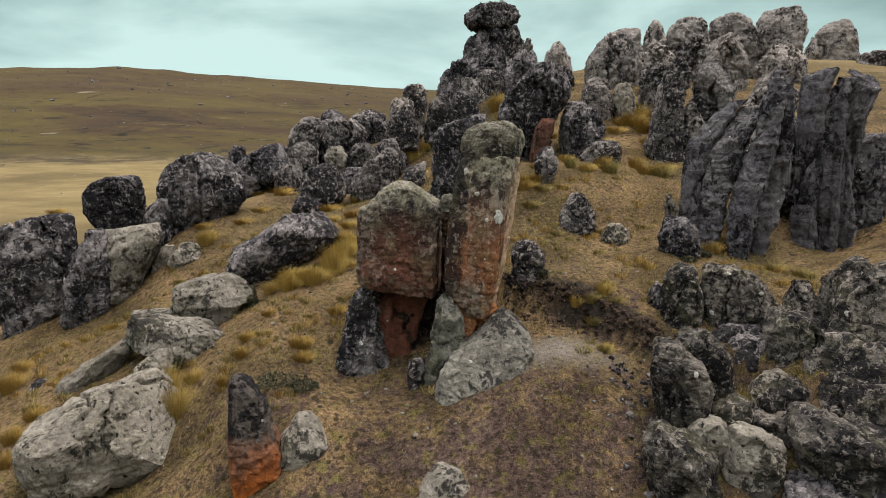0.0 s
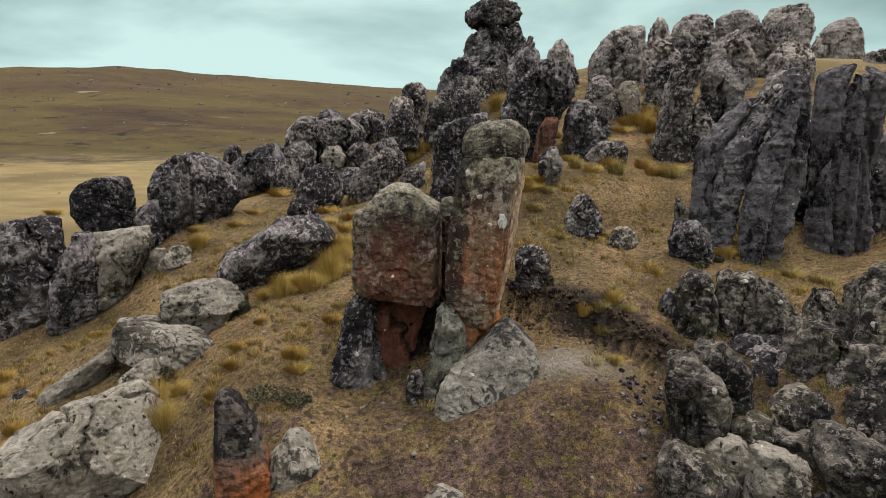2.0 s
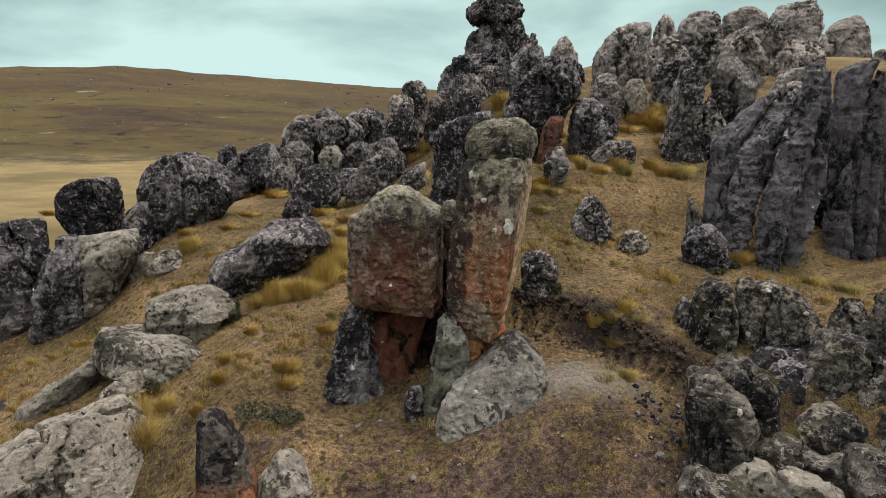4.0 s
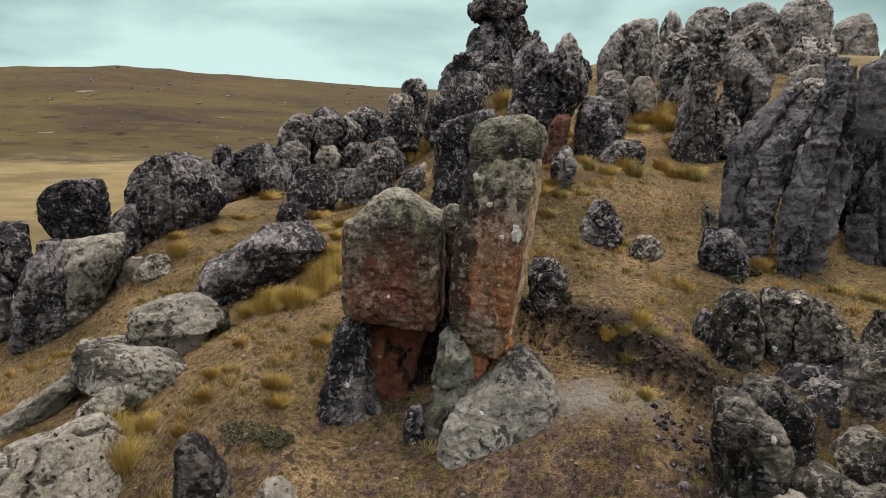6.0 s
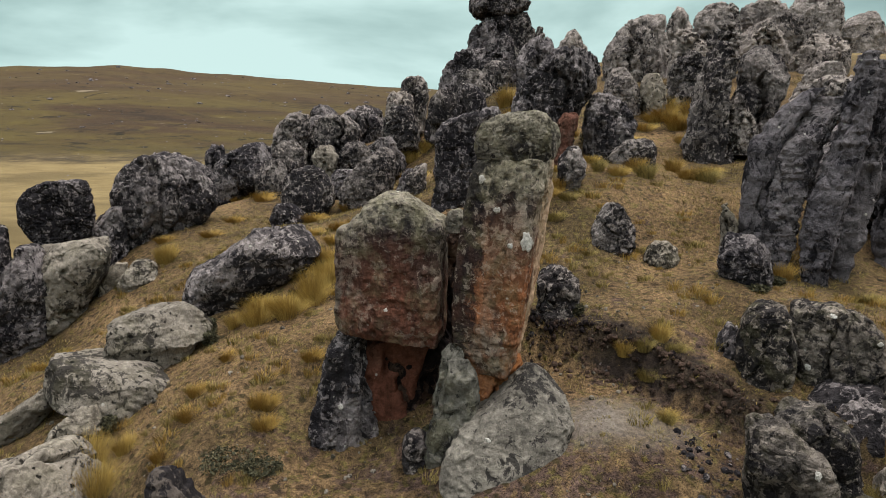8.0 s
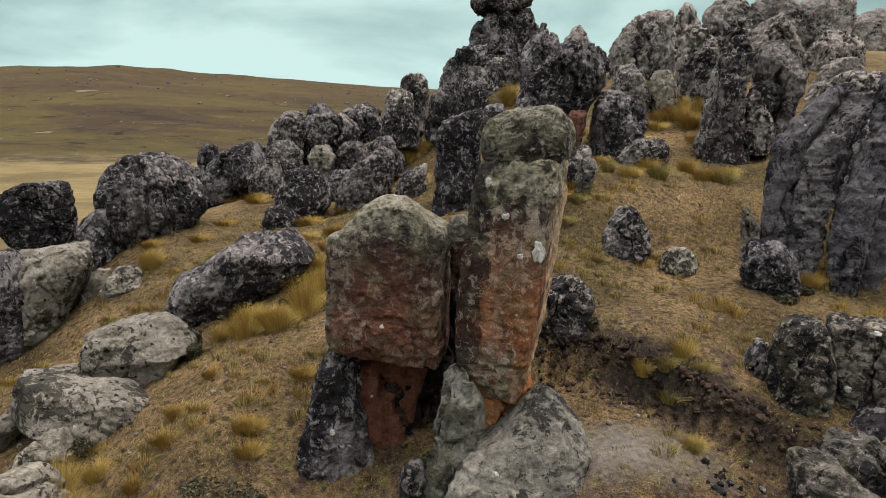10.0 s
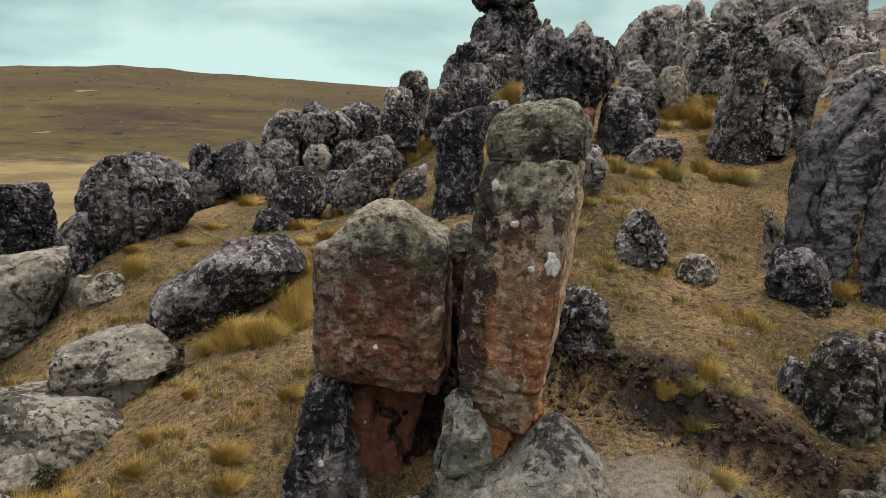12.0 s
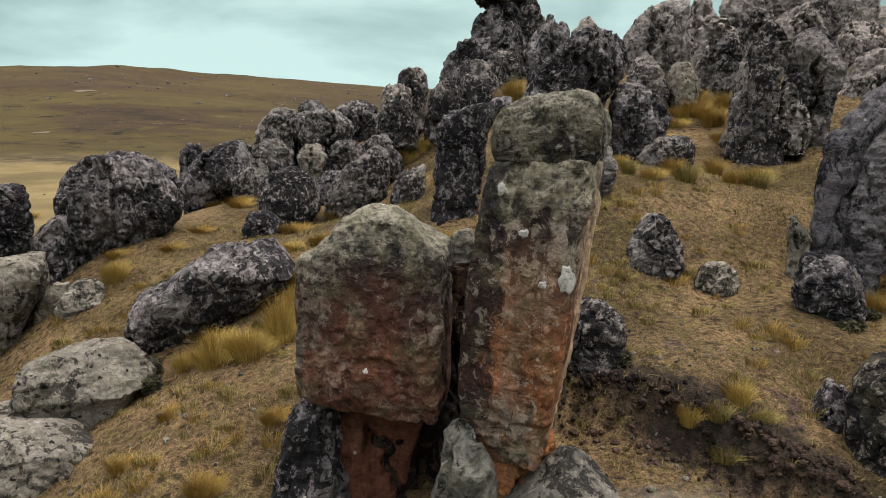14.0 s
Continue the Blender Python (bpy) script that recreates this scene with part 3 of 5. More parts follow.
pillar = tagged(new("rock_pillar"), "tall square rock pillar with rusty orange lower face and lichen-grey cap", "rock pillar")
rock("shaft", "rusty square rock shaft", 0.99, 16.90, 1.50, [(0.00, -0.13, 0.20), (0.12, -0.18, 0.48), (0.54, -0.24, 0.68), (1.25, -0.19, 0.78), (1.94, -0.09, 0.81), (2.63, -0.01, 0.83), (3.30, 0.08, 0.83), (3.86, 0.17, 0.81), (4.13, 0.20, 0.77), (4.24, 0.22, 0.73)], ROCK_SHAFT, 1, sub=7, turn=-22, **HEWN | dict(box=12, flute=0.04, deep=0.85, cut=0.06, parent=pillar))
rock("cap", "lichen-grey capping rock", 1.28, 16.95, 5.63, [(0.00, -0.05, 0.74), (0.16, -0.04, 0.82), (0.49, -0.00, 0.81), (0.71, 0.02, 0.74), (0.85, 0.07, 0.52), (0.92, 0.10, 0.22)], ROCK_CAP, 2, sub=7, turn=-22, **HEWN | dict(box=8, cut=0.1, deep=0.85, parent=pillar))
rock("rock_block", "massive leaning rock block with reddish lower face beside the pillar", -1.11, 17.60, 2.11, [(0.00, 0.01, 0.99), (0.22, -0.05, 1.10), (0.72, -0.06, 1.11), (1.45, -0.05, 1.12), (2.05, -0.02, 1.12), (2.26, 0.01, 1.09), (2.40, 0.12, 0.95), (2.61, 0.07, 0.70), (2.81, 0.01, 0.41), (2.93, 0.03, 0.25)], ROCK_BLOCK, 3, sub=7, turn=-8, **HEWN | dict(box=10, flute=0.06, skew=-0.12, deep=0.72, cut=0.06))
# added dark wall: hides the lit slope behind and blackens the hollow
rock("rock_core", "added dark wall that blackens the hollow under the stones", -0.62, 18.15, -1.07, [(0.00, -0.00, 0.88), (0.50, -0.01, 0.88), (1.63, -0.00, 0.88), (2.61, 0.00, 0.87), (3.74, -0.07, 0.78)], ROCK_SHADE_EARTH, 5, deep=0.30, sub=6, box=5, lump=0.05, crag=0.08, turn=2)
rock("rock_neck", "orange rock neck under the pillar's foot", 0.87, 17.00, -0.21, [(-0.00, -0.06, 0.70), (0.50, -0.07, 0.70), (1.12, -0.05, 0.64), (1.73, 0.00, 0.61), (2.19, 0.02, 0.56)], ROCK_ORANGE, 6, deep=0.70, sub=6, box=5, lump=0.03, crag=0.05, cuts=2, billow=0.02, turn=-3)
rock("rock_wedge", "grey pointed rock wedge leaning under the pillar", 0.02, 16.30, -0.44, [(0.00, -0.26, 0.29), (0.27, -0.26, 0.31), (1.04, -0.01, 0.48), (1.63, 0.10, 0.46), (2.09, 0.10, 0.34), (2.49, 0.02, 0.19), (2.68, -0.04, 0.09)], ROCK_WEDGE, 7, sub=6, turn=0, **SMOOTHED)
rock("rock_mound", "pale smooth rock mound at the pillar's foot", 1.13, 15.30, -0.93, [(0.00, -0.71, 0.45), (0.66, -0.71, 0.47), (0.73, -0.37, 0.97), (1.00, -0.20, 1.13), (1.37, -0.06, 1.17), (1.75, 0.10, 1.04), (2.02, 0.29, 0.84), (2.21, 0.41, 0.67), (2.44, 0.47, 0.45), (2.66, 0.47, 0.26), (2.78, 0.42, 0.11)], ROCK_MOUND, 8, sub=7, turn=-2, **SMOOTHED | dict(sway=0.45, deep=0.6, lump=0.02, billow=0.03, cuts=1, joints=0))
rock("rock_stump", "dark rough rock stump under the leaning block", -2.11, 17.70, -0.75, [(0.00, -0.04, 0.82), (0.25, -0.04, 0.86), (0.75, -0.01, 0.84), (1.27, -0.05, 0.69), (1.92, -0.02, 0.54), (2.43, 0.04, 0.44), (2.93, 0.10, 0.33), (3.16, 0.12, 0.25)], ROCK_DARK, 4, sub=7, turn=7, flute=0.12, box=4)
rock("red_rock", "smooth rust-red rock panel under the leaning block", -1.30, 17.95, -0.63, [(0.00, -0.18, 0.55), (0.25, -0.18, 0.58), (1.05, -0.15, 0.58), (1.71, -0.07, 0.61), (2.35, 0.05, 0.70), (2.86, 0.24, 0.83)], ROCK_RED, 289, sub=6, turn=5, **SMOOTHED | dict(box=6, deep=0.35, lump=0.02))
rock("boulder", "small stone wedged between block and pillar", 0.13, 17.30, 4.25, [(0.00, -0.00, 0.20), (0.17, -0.00, 0.23), (0.38, 0.01, 0.18), (0.46, 0.01, 0.09)], ROCK_CAP, 290, sub=5, turn=-1)
rock("boulder", "small round stone before the dark hollow", -0.63, 16.20, -0.61, [(0.00, 0.00, 0.21), (0.54, 0.00, 0.22), (0.90, -0.01, 0.28), (1.13, 0.01, 0.22), (1.27, 0.01, 0.11)], ROCK_GREY, 9, sub=6, turn=2)
# thin dark slab added behind the cleft, standing in for its shade
rock("boulder", "dark slab added to blacken the cleft between block and pillar", 0.12, 18.40, 1.46, [(0.00, -0.06, 0.35), (1.44, -0.02, 0.33), (2.71, 0.05, 0.31), (2.86, 0.06, 0.22)], ROCK_SHADE_EARTH, 291, sub=6, turn=0, box=5, deep=0.6)

# ---- boulders on the meadow ----
rock("boulder", "black-crusted boulder with straw grass at its foot", -5.86, 24.30, 0.68, [(0.00, -1.24, 0.81), (0.25, -1.24, 0.85), (0.62, -1.00, 1.16), (1.16, -0.51, 1.58), (1.70, 0.03, 1.76), (2.06, 0.51, 1.52), (2.41, 0.67, 1.32), (2.68, 0.77, 0.96), (2.85, 0.82, 0.66)], ROCK_DARK, 10, sub=6, turn=18, lump=0.07, joints=3)
rock("boulder", "pale pitted boulder lying on dry grass", -7.68, 21.40, -0.45, [(0.00, -0.04, 0.59), (0.25, -0.04, 0.62), (0.65, -0.25, 1.01), (1.14, -0.18, 1.20), (1.45, 0.06, 1.36), (1.77, 0.13, 1.23), (2.01, 0.19, 0.88), (2.21, 0.20, 0.42)], ROCK_PALE, 11, sub=6, turn=22, **SMOOTHED)
rock("boulder", "flat grey slab rock sunk in the slope", -8.26, 19.70, -1.22, [(0.00, 0.59, 1.08), (0.95, 0.59, 1.13), (1.25, 0.29, 1.38), (1.54, -0.04, 1.37), (1.83, -0.38, 1.04), (2.05, -0.73, 0.56), (2.20, -0.89, 0.24)], ROCK_PALE, 12, sub=6, turn=24, **SMOOTHED)
rock("boulder", "pale tilted slab of rock in the turf", -10.55, 19.40, -1.73, [(0.00, -0.58, 0.80), (0.25, -0.58, 0.84), (0.70, -0.22, 0.74), (1.14, 0.21, 0.56), (1.58, 0.67, 0.35), (1.87, 0.97, 0.21), (1.98, 1.02, 0.10)], ROCK_PALE, 13, sub=6, turn=33, **SMOOTHED)
rock("boulder", "smooth pale rock beside a straw tussock", -8.41, 18.40, -1.49, [(0.00, -0.38, 0.31), (0.49, -0.38, 0.33), (0.77, -0.18, 0.48), (1.19, 0.08, 0.52), (1.46, 0.26, 0.36), (1.67, 0.42, 0.18)], ROCK_PALE, 14, sub=6, turn=29, **SMOOTHED)
rock("boulder", "large pale boulder with black lichen patches", -8.79, 16.20, -3.14, [(0.00, -1.18, 0.31), (0.25, -1.18, 0.33), (0.49, -0.39, 1.32), (0.96, -0.09, 1.79), (1.42, -0.09, 1.97), (1.89, -0.09, 1.96), (2.19, -0.05, 1.90), (2.50, 0.35, 1.44), (2.80, 0.38, 1.22), (3.03, 0.47, 0.79), (3.18, 0.59, 0.32)], ROCK_PALE, 15, sub=7, turn=29, **SMOOTHED | dict(box=4, lump=0.09, cuts=7, joints=3))
rock("boulder", "grey weathered boulder at the meadow's edge", -12.75, 20.20, -2.91, [(0.00, -0.10, 0.56), (0.25, -0.10, 0.59), (0.72, -0.03, 0.57), (1.20, 0.07, 0.48), (1.57, 0.16, 0.27)], ROCK_GREY, 16, sub=6, turn=31)
rock("standing_stone", "dark slanting stone with bright orange foot", -4.29, 14.10, -2.34, [(0.00, 0.06, 0.49), (0.56, 0.06, 0.51), (0.94, 0.07, 0.59), (1.49, 0.07, 0.60), (2.03, 0.03, 0.56), (2.56, -0.03, 0.49), (2.95, -0.13, 0.36), (3.21, -0.23, 0.22), (3.32, -0.25, 0.10)], ROCK_RUST, 17, sub=6, turn=15, cut=0.06, joints=0, cuts=1, billow=0.02, box=5, lump=0.04, crag=0.03, chunk=0.3, category="standing stone")
rock("boulder", "pale low rock beside the slanting stone", -3.29, 14.50, -2.00, [(0.00, -0.09, 0.41), (0.25, -0.09, 0.43), (0.67, -0.00, 0.59), (1.23, 0.05, 0.63), (1.61, 0.03, 0.50), (1.80, -0.04, 0.29)], ROCK_PALE, 18, sub=6, turn=12, **SMOOTHED)
rock("boulder", "pale flat rock flush with the bare soil", 0.20, 13.60, -2.18, [(0.00, -0.00, 1.18), (0.25, -0.00, 1.24), (0.78, 0.01, 0.82), (1.11, -0.01, 0.62), (1.34, -0.01, 0.31)], ROCK_PALE, 19, sub=6, turn=0, **SMOOTHED)
rock("boulder", "grey boulder standing behind the pillar", 2.52, 19.50, 0.88, [(0.00, 0.03, 0.29), (0.59, 0.03, 0.31), (0.80, 0.04, 0.50), (1.37, 0.02, 0.55), (1.92, 0.00, 0.52), (2.20, -0.05, 0.41), (2.33, -0.08, 0.24)], ROCK_GREY, 20, sub=6, turn=-9)
rock("boulder", "pyramid-shaped dark rock on the slope", 4.70, 23.30, 2.52, [(0.00, -0.02, 0.48), (0.28, -0.02, 0.50), (0.54, 0.00, 0.67), (1.04, 0.02, 0.65), (1.46, -0.00, 0.43), (1.79, 0.00, 0.17)], ROCK_GREY, 21, sub=6, turn=-13)
rock("boulder", "small pale boulder lying on the slope", 5.92, 22.60, 2.21, [(0.00, 0.01, 0.27), (0.33, 0.01, 0.28), (0.54, -0.02, 0.50), (0.87, 0.01, 0.47), (1.11, 0.01, 0.24)], ROCK_PALE, 22, sub=6, turn=-17)

# ---- the left group ----
rock("boulder", "dark craggy rock at the meadow's rim", -13.60, 25.30, -0.98, [(0.00, -0.28, 0.84), (0.27, -0.28, 0.88), (0.77, -0.17, 1.10), (1.67, 0.06, 0.98), (2.56, 0.24, 0.76), (3.33, 0.25, 0.49), (3.76, 0.23, 0.32)], ROCK_DARK, 23, sub=6, turn=28, flute=0.15, box=3)
rock("boulder", "dark craggy rock at the meadow's rim", -16.11, 25.80, -2.32, [(0.00, -0.19, 1.07), (1.29, -0.19, 1.13), (1.99, -0.37, 1.55), (3.36, -0.13, 1.65), (4.48, 0.04, 1.58), (5.15, 0.34, 1.27), (5.59, 0.71, 0.71)], ROCK_DARK, 24, sub=6, turn=31, flute=0.15)
rock("boulder", "pale weathered rock with a black foot at the meadow's rim", -12.16, 25.70, -0.65, [(0.00, -0.66, 0.32), (0.25, -0.66, 0.34), (1.04, -0.35, 0.57), (1.82, -0.19, 0.76), (2.40, 0.05, 1.04), (2.97, 0.10, 1.13), (3.35, 0.13, 1.03), (3.58, 0.76, 0.33)], ROCK_PALE, 25, sub=6, turn=29, **SMOOTHED)
rock("boulder", "pale smooth rock carrying a round boulder", -12.95, 26.60, -0.55, [(0.00, -0.17, 1.22), (1.72, -0.17, 1.28), (2.52, -0.00, 1.47), (3.02, 0.04, 1.37), (3.28, 0.16, 1.07)], ROCK_PALE, 26, sub=6, turn=29, **SMOOTHED)
rock("boulder", "round knobbly boulder perched on pale rock", -13.37, 27.40, 2.41, [(0.00, 0.11, 0.51), (0.35, -0.04, 0.93), (0.85, -0.13, 1.19), (1.56, -0.11, 1.20), (1.96, 0.03, 1.05), (2.22, 0.21, 0.70), (2.30, 0.26, 0.35)], ROCK_DARK, 27, sub=7, turn=28, cuts=0, joints=0, billow=0.05, box=2.6, chunk=4.5, lump=0.03)
rock("boulder", "large fluted round boulder on the meadow's rim", -10.87, 30.20, 0.99, [(0.00, -0.41, 0.86), (1.38, -0.41, 0.90), (1.72, -0.20, 1.50), (2.40, 0.04, 1.86), (3.07, 0.09, 1.91), (3.74, 0.10, 1.65), (4.18, 0.11, 1.33), (4.51, 0.13, 0.78), (4.66, 0.03, 0.33)], ROCK_DARK, 28, sub=7, turn=22, flute=0.55, lump=0.03, box=2.6, cuts=1, billow=0.03, joints=0)
rock("boulder", "small dark rock between two round boulders", -12.28, 28.60, 0.61, [(0.00, -0.12, 0.71), (1.98, -0.12, 0.74), (2.40, -0.09, 0.74), (2.83, 0.13, 0.51), (3.10, 0.40, 0.22)], ROCK_DARK, 29, sub=6, turn=26)
rock("boulder", "pale pointed rock on the grass", -10.30, 26.20, 0.75, [(0.00, -0.19, 0.46), (0.27, -0.19, 0.49), (0.60, 0.00, 0.71), (1.00, 0.11, 0.53), (1.29, 0.08, 0.29), (1.37, 0.06, 0.13)], ROCK_PALE, 30, sub=6, turn=24, **SMOOTHED)
rock("boulder", "broken pale stones on the grass", -11.26, 26.60, 0.69, [(0.00, -0.14, 0.42), (0.47, -0.14, 0.44), (0.88, 0.04, 0.39), (1.28, 0.17, 0.26)], ROCK_PALE, 31, sub=5, turn=25, **SMOOTHED)

# ---- the rocks along the crest ----
rock("boulder", "dark weathered boulder in the crest's jumble", -10.13, 38.00, 2.04, [(0.00, -0.61, 0.89), (1.45, -0.61, 0.94), (2.03, -0.20, 1.70), (2.61, -0.05, 1.73), (3.18, 0.15, 1.41), (3.69, 0.50, 0.93), (3.97, 0.94, 0.36)], ROCK_DARK, 201, sub=6, turn=17, **CREST)
rock("boulder", "dark weathered boulder in the crest's jumble", -12.47, 41.00, 1.65, [(0.00, -0.01, 0.62), (3.35, -0.01, 0.66), (3.88, -0.03, 0.55), (4.25, 0.07, 0.31)], ROCK_DARK, 202, sub=5, turn=18, **CREST)
rock("boulder", "grey weathered boulder in the crest's jumble", -8.33, 39.50, 3.33, [(0.00, -0.21, 0.72), (0.66, -0.21, 0.75), (1.26, -0.05, 1.07), (2.15, 0.10, 0.94), (2.59, 0.12, 0.55), (2.77, 0.17, 0.30)], ROCK_GREY, 203, sub=6, turn=13, **CREST)
rock("boulder", "pale weathered boulder in the crest's jumble", -8.58, 42.00, 3.48, [(0.00, -0.31, 1.06), (2.44, -0.31, 1.12), (3.07, -0.07, 1.12), (3.70, 0.24, 0.83), (4.17, 0.51, 0.44)], ROCK_RIDGE, 204, sub=6, turn=13, **CREST)
rock("boulder", "grey weathered boulder in the crest's jumble", -6.27, 43.00, 4.29, [(0.00, -0.07, 1.40), (1.40, -0.07, 1.48), (2.28, -0.05, 1.54), (2.92, 0.05, 1.39), (3.30, 0.14, 0.82)], ROCK_GREY, 205, sub=6, turn=9, **CREST)
rock("boulder", "dark weathered boulder in the crest's jumble", -7.18, 45.00, 4.27, [(0.00, -0.04, 0.90), (3.01, -0.04, 0.94), (3.68, -0.00, 0.86), (3.98, 0.07, 0.51)], ROCK_DARK, 206, sub=5, turn=9, **CREST)
rock("boulder", "dark weathered boulder in the crest's jumble", -4.91, 46.00, 5.16, [(0.00, -0.02, 1.42), (1.98, -0.02, 1.49), (2.67, 0.04, 1.44), (3.15, -0.04, 0.65)], ROCK_DARK, 207, sub=6, turn=6, **CREST)
rock("boulder", "pale weathered boulder in the crest's jumble", -6.06, 38.00, 4.15, [(0.00, 0.03, 0.52), (0.56, 0.03, 0.55), (1.07, -0.01, 0.72), (1.50, -0.03, 0.57), (1.75, 0.02, 0.21)], ROCK_PALE, 208, sub=5, turn=9, **CREST)
rock("boulder", "grey weathered boulder in the crest's jumble", -4.61, 38.50, 4.38, [(0.00, -0.12, 0.65), (0.25, -0.12, 0.69), (0.83, 0.02, 0.90), (1.35, 0.05, 0.68), (1.66, 0.08, 0.36)], ROCK_GREY, 209, sub=6, turn=7, **CREST)
rock("boulder", "grey weathered boulder in the crest's jumble", -5.89, 32.90, 2.75, [(0.00, 0.10, 0.59), (0.25, 0.10, 0.62), (0.75, -0.05, 1.20), (1.36, 0.01, 1.18), (1.85, -0.04, 0.92), (2.17, -0.03, 0.55), (2.29, 0.16, 0.24)], ROCK_GREY, 210, sub=6, turn=10, **CREST)
rock("boulder", "dark weathered boulder in the crest's jumble", -6.19, 30.00, 2.53, [(0.00, 0.00, 0.58), (0.25, 0.00, 0.62), (0.65, 0.06, 0.68), (0.99, -0.03, 0.45), (1.15, -0.13, 0.22)], ROCK_DARK, 211, sub=6, turn=12, **CREST)
rock("boulder", "grey weathered boulder in the crest's jumble", -3.21, 33.00, 3.24, [(0.00, -0.30, 1.00), (0.25, -0.30, 1.05), (0.62, -0.29, 1.17), (1.24, -0.01, 1.07), (1.85, 0.31, 0.76), (2.33, 0.60, 0.43), (2.58, 0.76, 0.22)], ROCK_GREY, 212, sub=6, turn=6, **CREST)
rock("boulder", "dark weathered boulder in the crest's jumble", -3.25, 39.00, 5.36, [(0.00, -0.02, 0.77), (0.36, -0.02, 0.81), (0.71, -0.01, 0.66), (0.94, 0.07, 0.29)], ROCK_DARK, 213, sub=5, turn=5, **CREST)
rock("boulder", "grey weathered boulder in the crest's jumble", -2.45, 41.00, 5.68, [(0.00, 0.02, 0.89), (0.25, 0.02, 0.93), (1.02, 0.02, 1.09), (1.78, -0.05, 0.85), (2.29, -0.01, 0.42)], ROCK_GREY, 214, sub=6, turn=3, **CREST)
rock("boulder", "pale weathered boulder in the crest's jumble", -2.53, 42.00, 6.13, [(0.00, -0.02, 0.83), (1.83, -0.02, 0.87), (2.30, 0.03, 0.82), (2.67, -0.01, 0.40)], ROCK_RIDGE, 215, sub=5, turn=3, **CREST)
rock("boulder", "grey weathered boulder in the crest's jumble", -1.85, 43.00, 6.46, [(0.00, -0.04, 0.77), (1.23, -0.04, 0.81), (2.03, -0.03, 0.97), (2.82, 0.02, 0.76), (3.29, 0.14, 0.32)], ROCK_GREY, 216, sub=6, turn=2, **CREST)
rock("boulder", "grey weathered boulder in the crest's jumble", -0.19, 41.00, 6.98, [(0.00, 0.02, 0.81), (0.47, 0.02, 0.85), (1.08, -0.04, 0.76), (1.68, -0.03, 0.65), (1.89, 0.10, 0.31)], ROCK_GREY, 217, sub=5, turn=0, **CREST)
rock("boulder", "dark weathered boulder in the crest's jumble", -0.44, 41.50, 5.99, [(0.00, 0.03, 0.75), (0.25, 0.03, 0.79), (1.02, 0.03, 0.79), (1.55, -0.10, 0.44)], ROCK_DARK, 218, sub=5, turn=0, **CREST)
rock("boulder", "dark weathered boulder in the crest's jumble", 1.27, 40.00, 7.17, [(0.00, 0.07, 0.93), (0.39, 0.07, 0.98), (0.98, 0.06, 0.83), (1.57, -0.12, 0.55), (1.86, -0.17, 0.30)], ROCK_DARK, 219, sub=6, turn=-2, **CREST)
rock("boulder", "grey weathered boulder in the crest's jumble", -1.08, 30.00, 3.90, [(0.00, 0.11, 0.23), (0.29, 0.11, 0.24), (0.62, -0.11, 0.46), (0.95, -0.03, 0.39), (1.32, 0.20, 0.17)], ROCK_GREY, 220, sub=5, turn=1, **CREST)
rock("boulder", "dark weathered boulder in the crest's jumble", -7.62, 44.00, 4.17, [(0.00, -0.06, 0.68), (0.25, -0.06, 0.71), (2.25, 0.01, 0.62), (3.41, 0.10, 0.37)], ROCK_DARK, 221, sub=6, turn=10, **CREST)
rock("boulder", "dark weathered boulder in the crest's jumble", -1.37, 31.00, 3.18, [(0.00, -0.04, 0.63), (0.25, -0.04, 0.66), (0.94, 0.00, 0.62), (1.63, 0.03, 0.44), (1.83, 0.03, 0.21)], ROCK_DARK, 222, sub=6, turn=2, **CREST)
rock("boulder", "dark weathered boulder in the crest's jumble", -4.71, 36.00, 3.12, [(0.00, -0.03, 0.91), (0.25, -0.03, 0.96), (0.93, 0.05, 0.88), (1.47, -0.00, 0.68), (1.66, -0.03, 0.38)], ROCK_DARK, 223, sub=6, turn=8, **CREST)
rock("boulder", "dark weathered boulder in the crest's jumble", -3.26, 40.00, 4.32, [(0.00, -0.04, 1.16), (0.25, -0.04, 1.22), (1.00, 0.05, 1.14), (1.52, -0.02, 0.76)], ROCK_DARK, 224, sub=6, turn=5, **CREST)
rock("boulder", "grey weathered boulder in the crest's jumble", -8.48, 37.00, 3.13, [(0.00, 0.03, 0.87), (0.72, 0.03, 0.91), (1.28, -0.09, 0.91), (1.83, 0.03, 0.67), (2.11, 0.09, 0.35)], ROCK_GREY, 225, sub=6, turn=14, **CREST)
rock("rock_slab", "tall dark upright rock behind the pillar", 0.45, 26.60, 3.28, [(0.00, -0.39, 0.67), (0.56, -0.39, 0.71), (1.43, -0.31, 0.72), (2.38, -0.24, 0.75), (3.13, -0.12, 0.81), (3.47, 0.11, 0.76), (3.69, 0.63, 0.62), (3.88, 1.06, 0.28)], ROCK_DARK, 226, sub=6, turn=0, box=4, flute=0.14, cuts=1, joints=2, gap=0.3)

# ---- the tower and the rocks round it ----
rock("rock_tower", "dark rock tower rising over the crest", 3.14, 50.00, 8.09, [(0.00, -0.09, 2.26), (2.34, -0.09, 2.38), (4.00, -0.02, 1.89), (5.09, -0.03, 1.70), (5.81, 0.04, 1.50), (6.25, 0.24, 1.03)], ROCK_DARK, 227, sub=6, turn=-4, **HIGH | dict(category="rock tower"))
rock("boulder", "grey fluted pillar of rock beside the tower", 4.88, 49.60, 8.79, [(0.00, -0.07, 1.61), (1.41, -0.07, 1.70), (3.60, 0.03, 1.26), (4.86, 0.02, 1.01), (5.69, 0.10, 0.61)], ROCK_GREY, 228, sub=6, turn=-6, **HIGH)
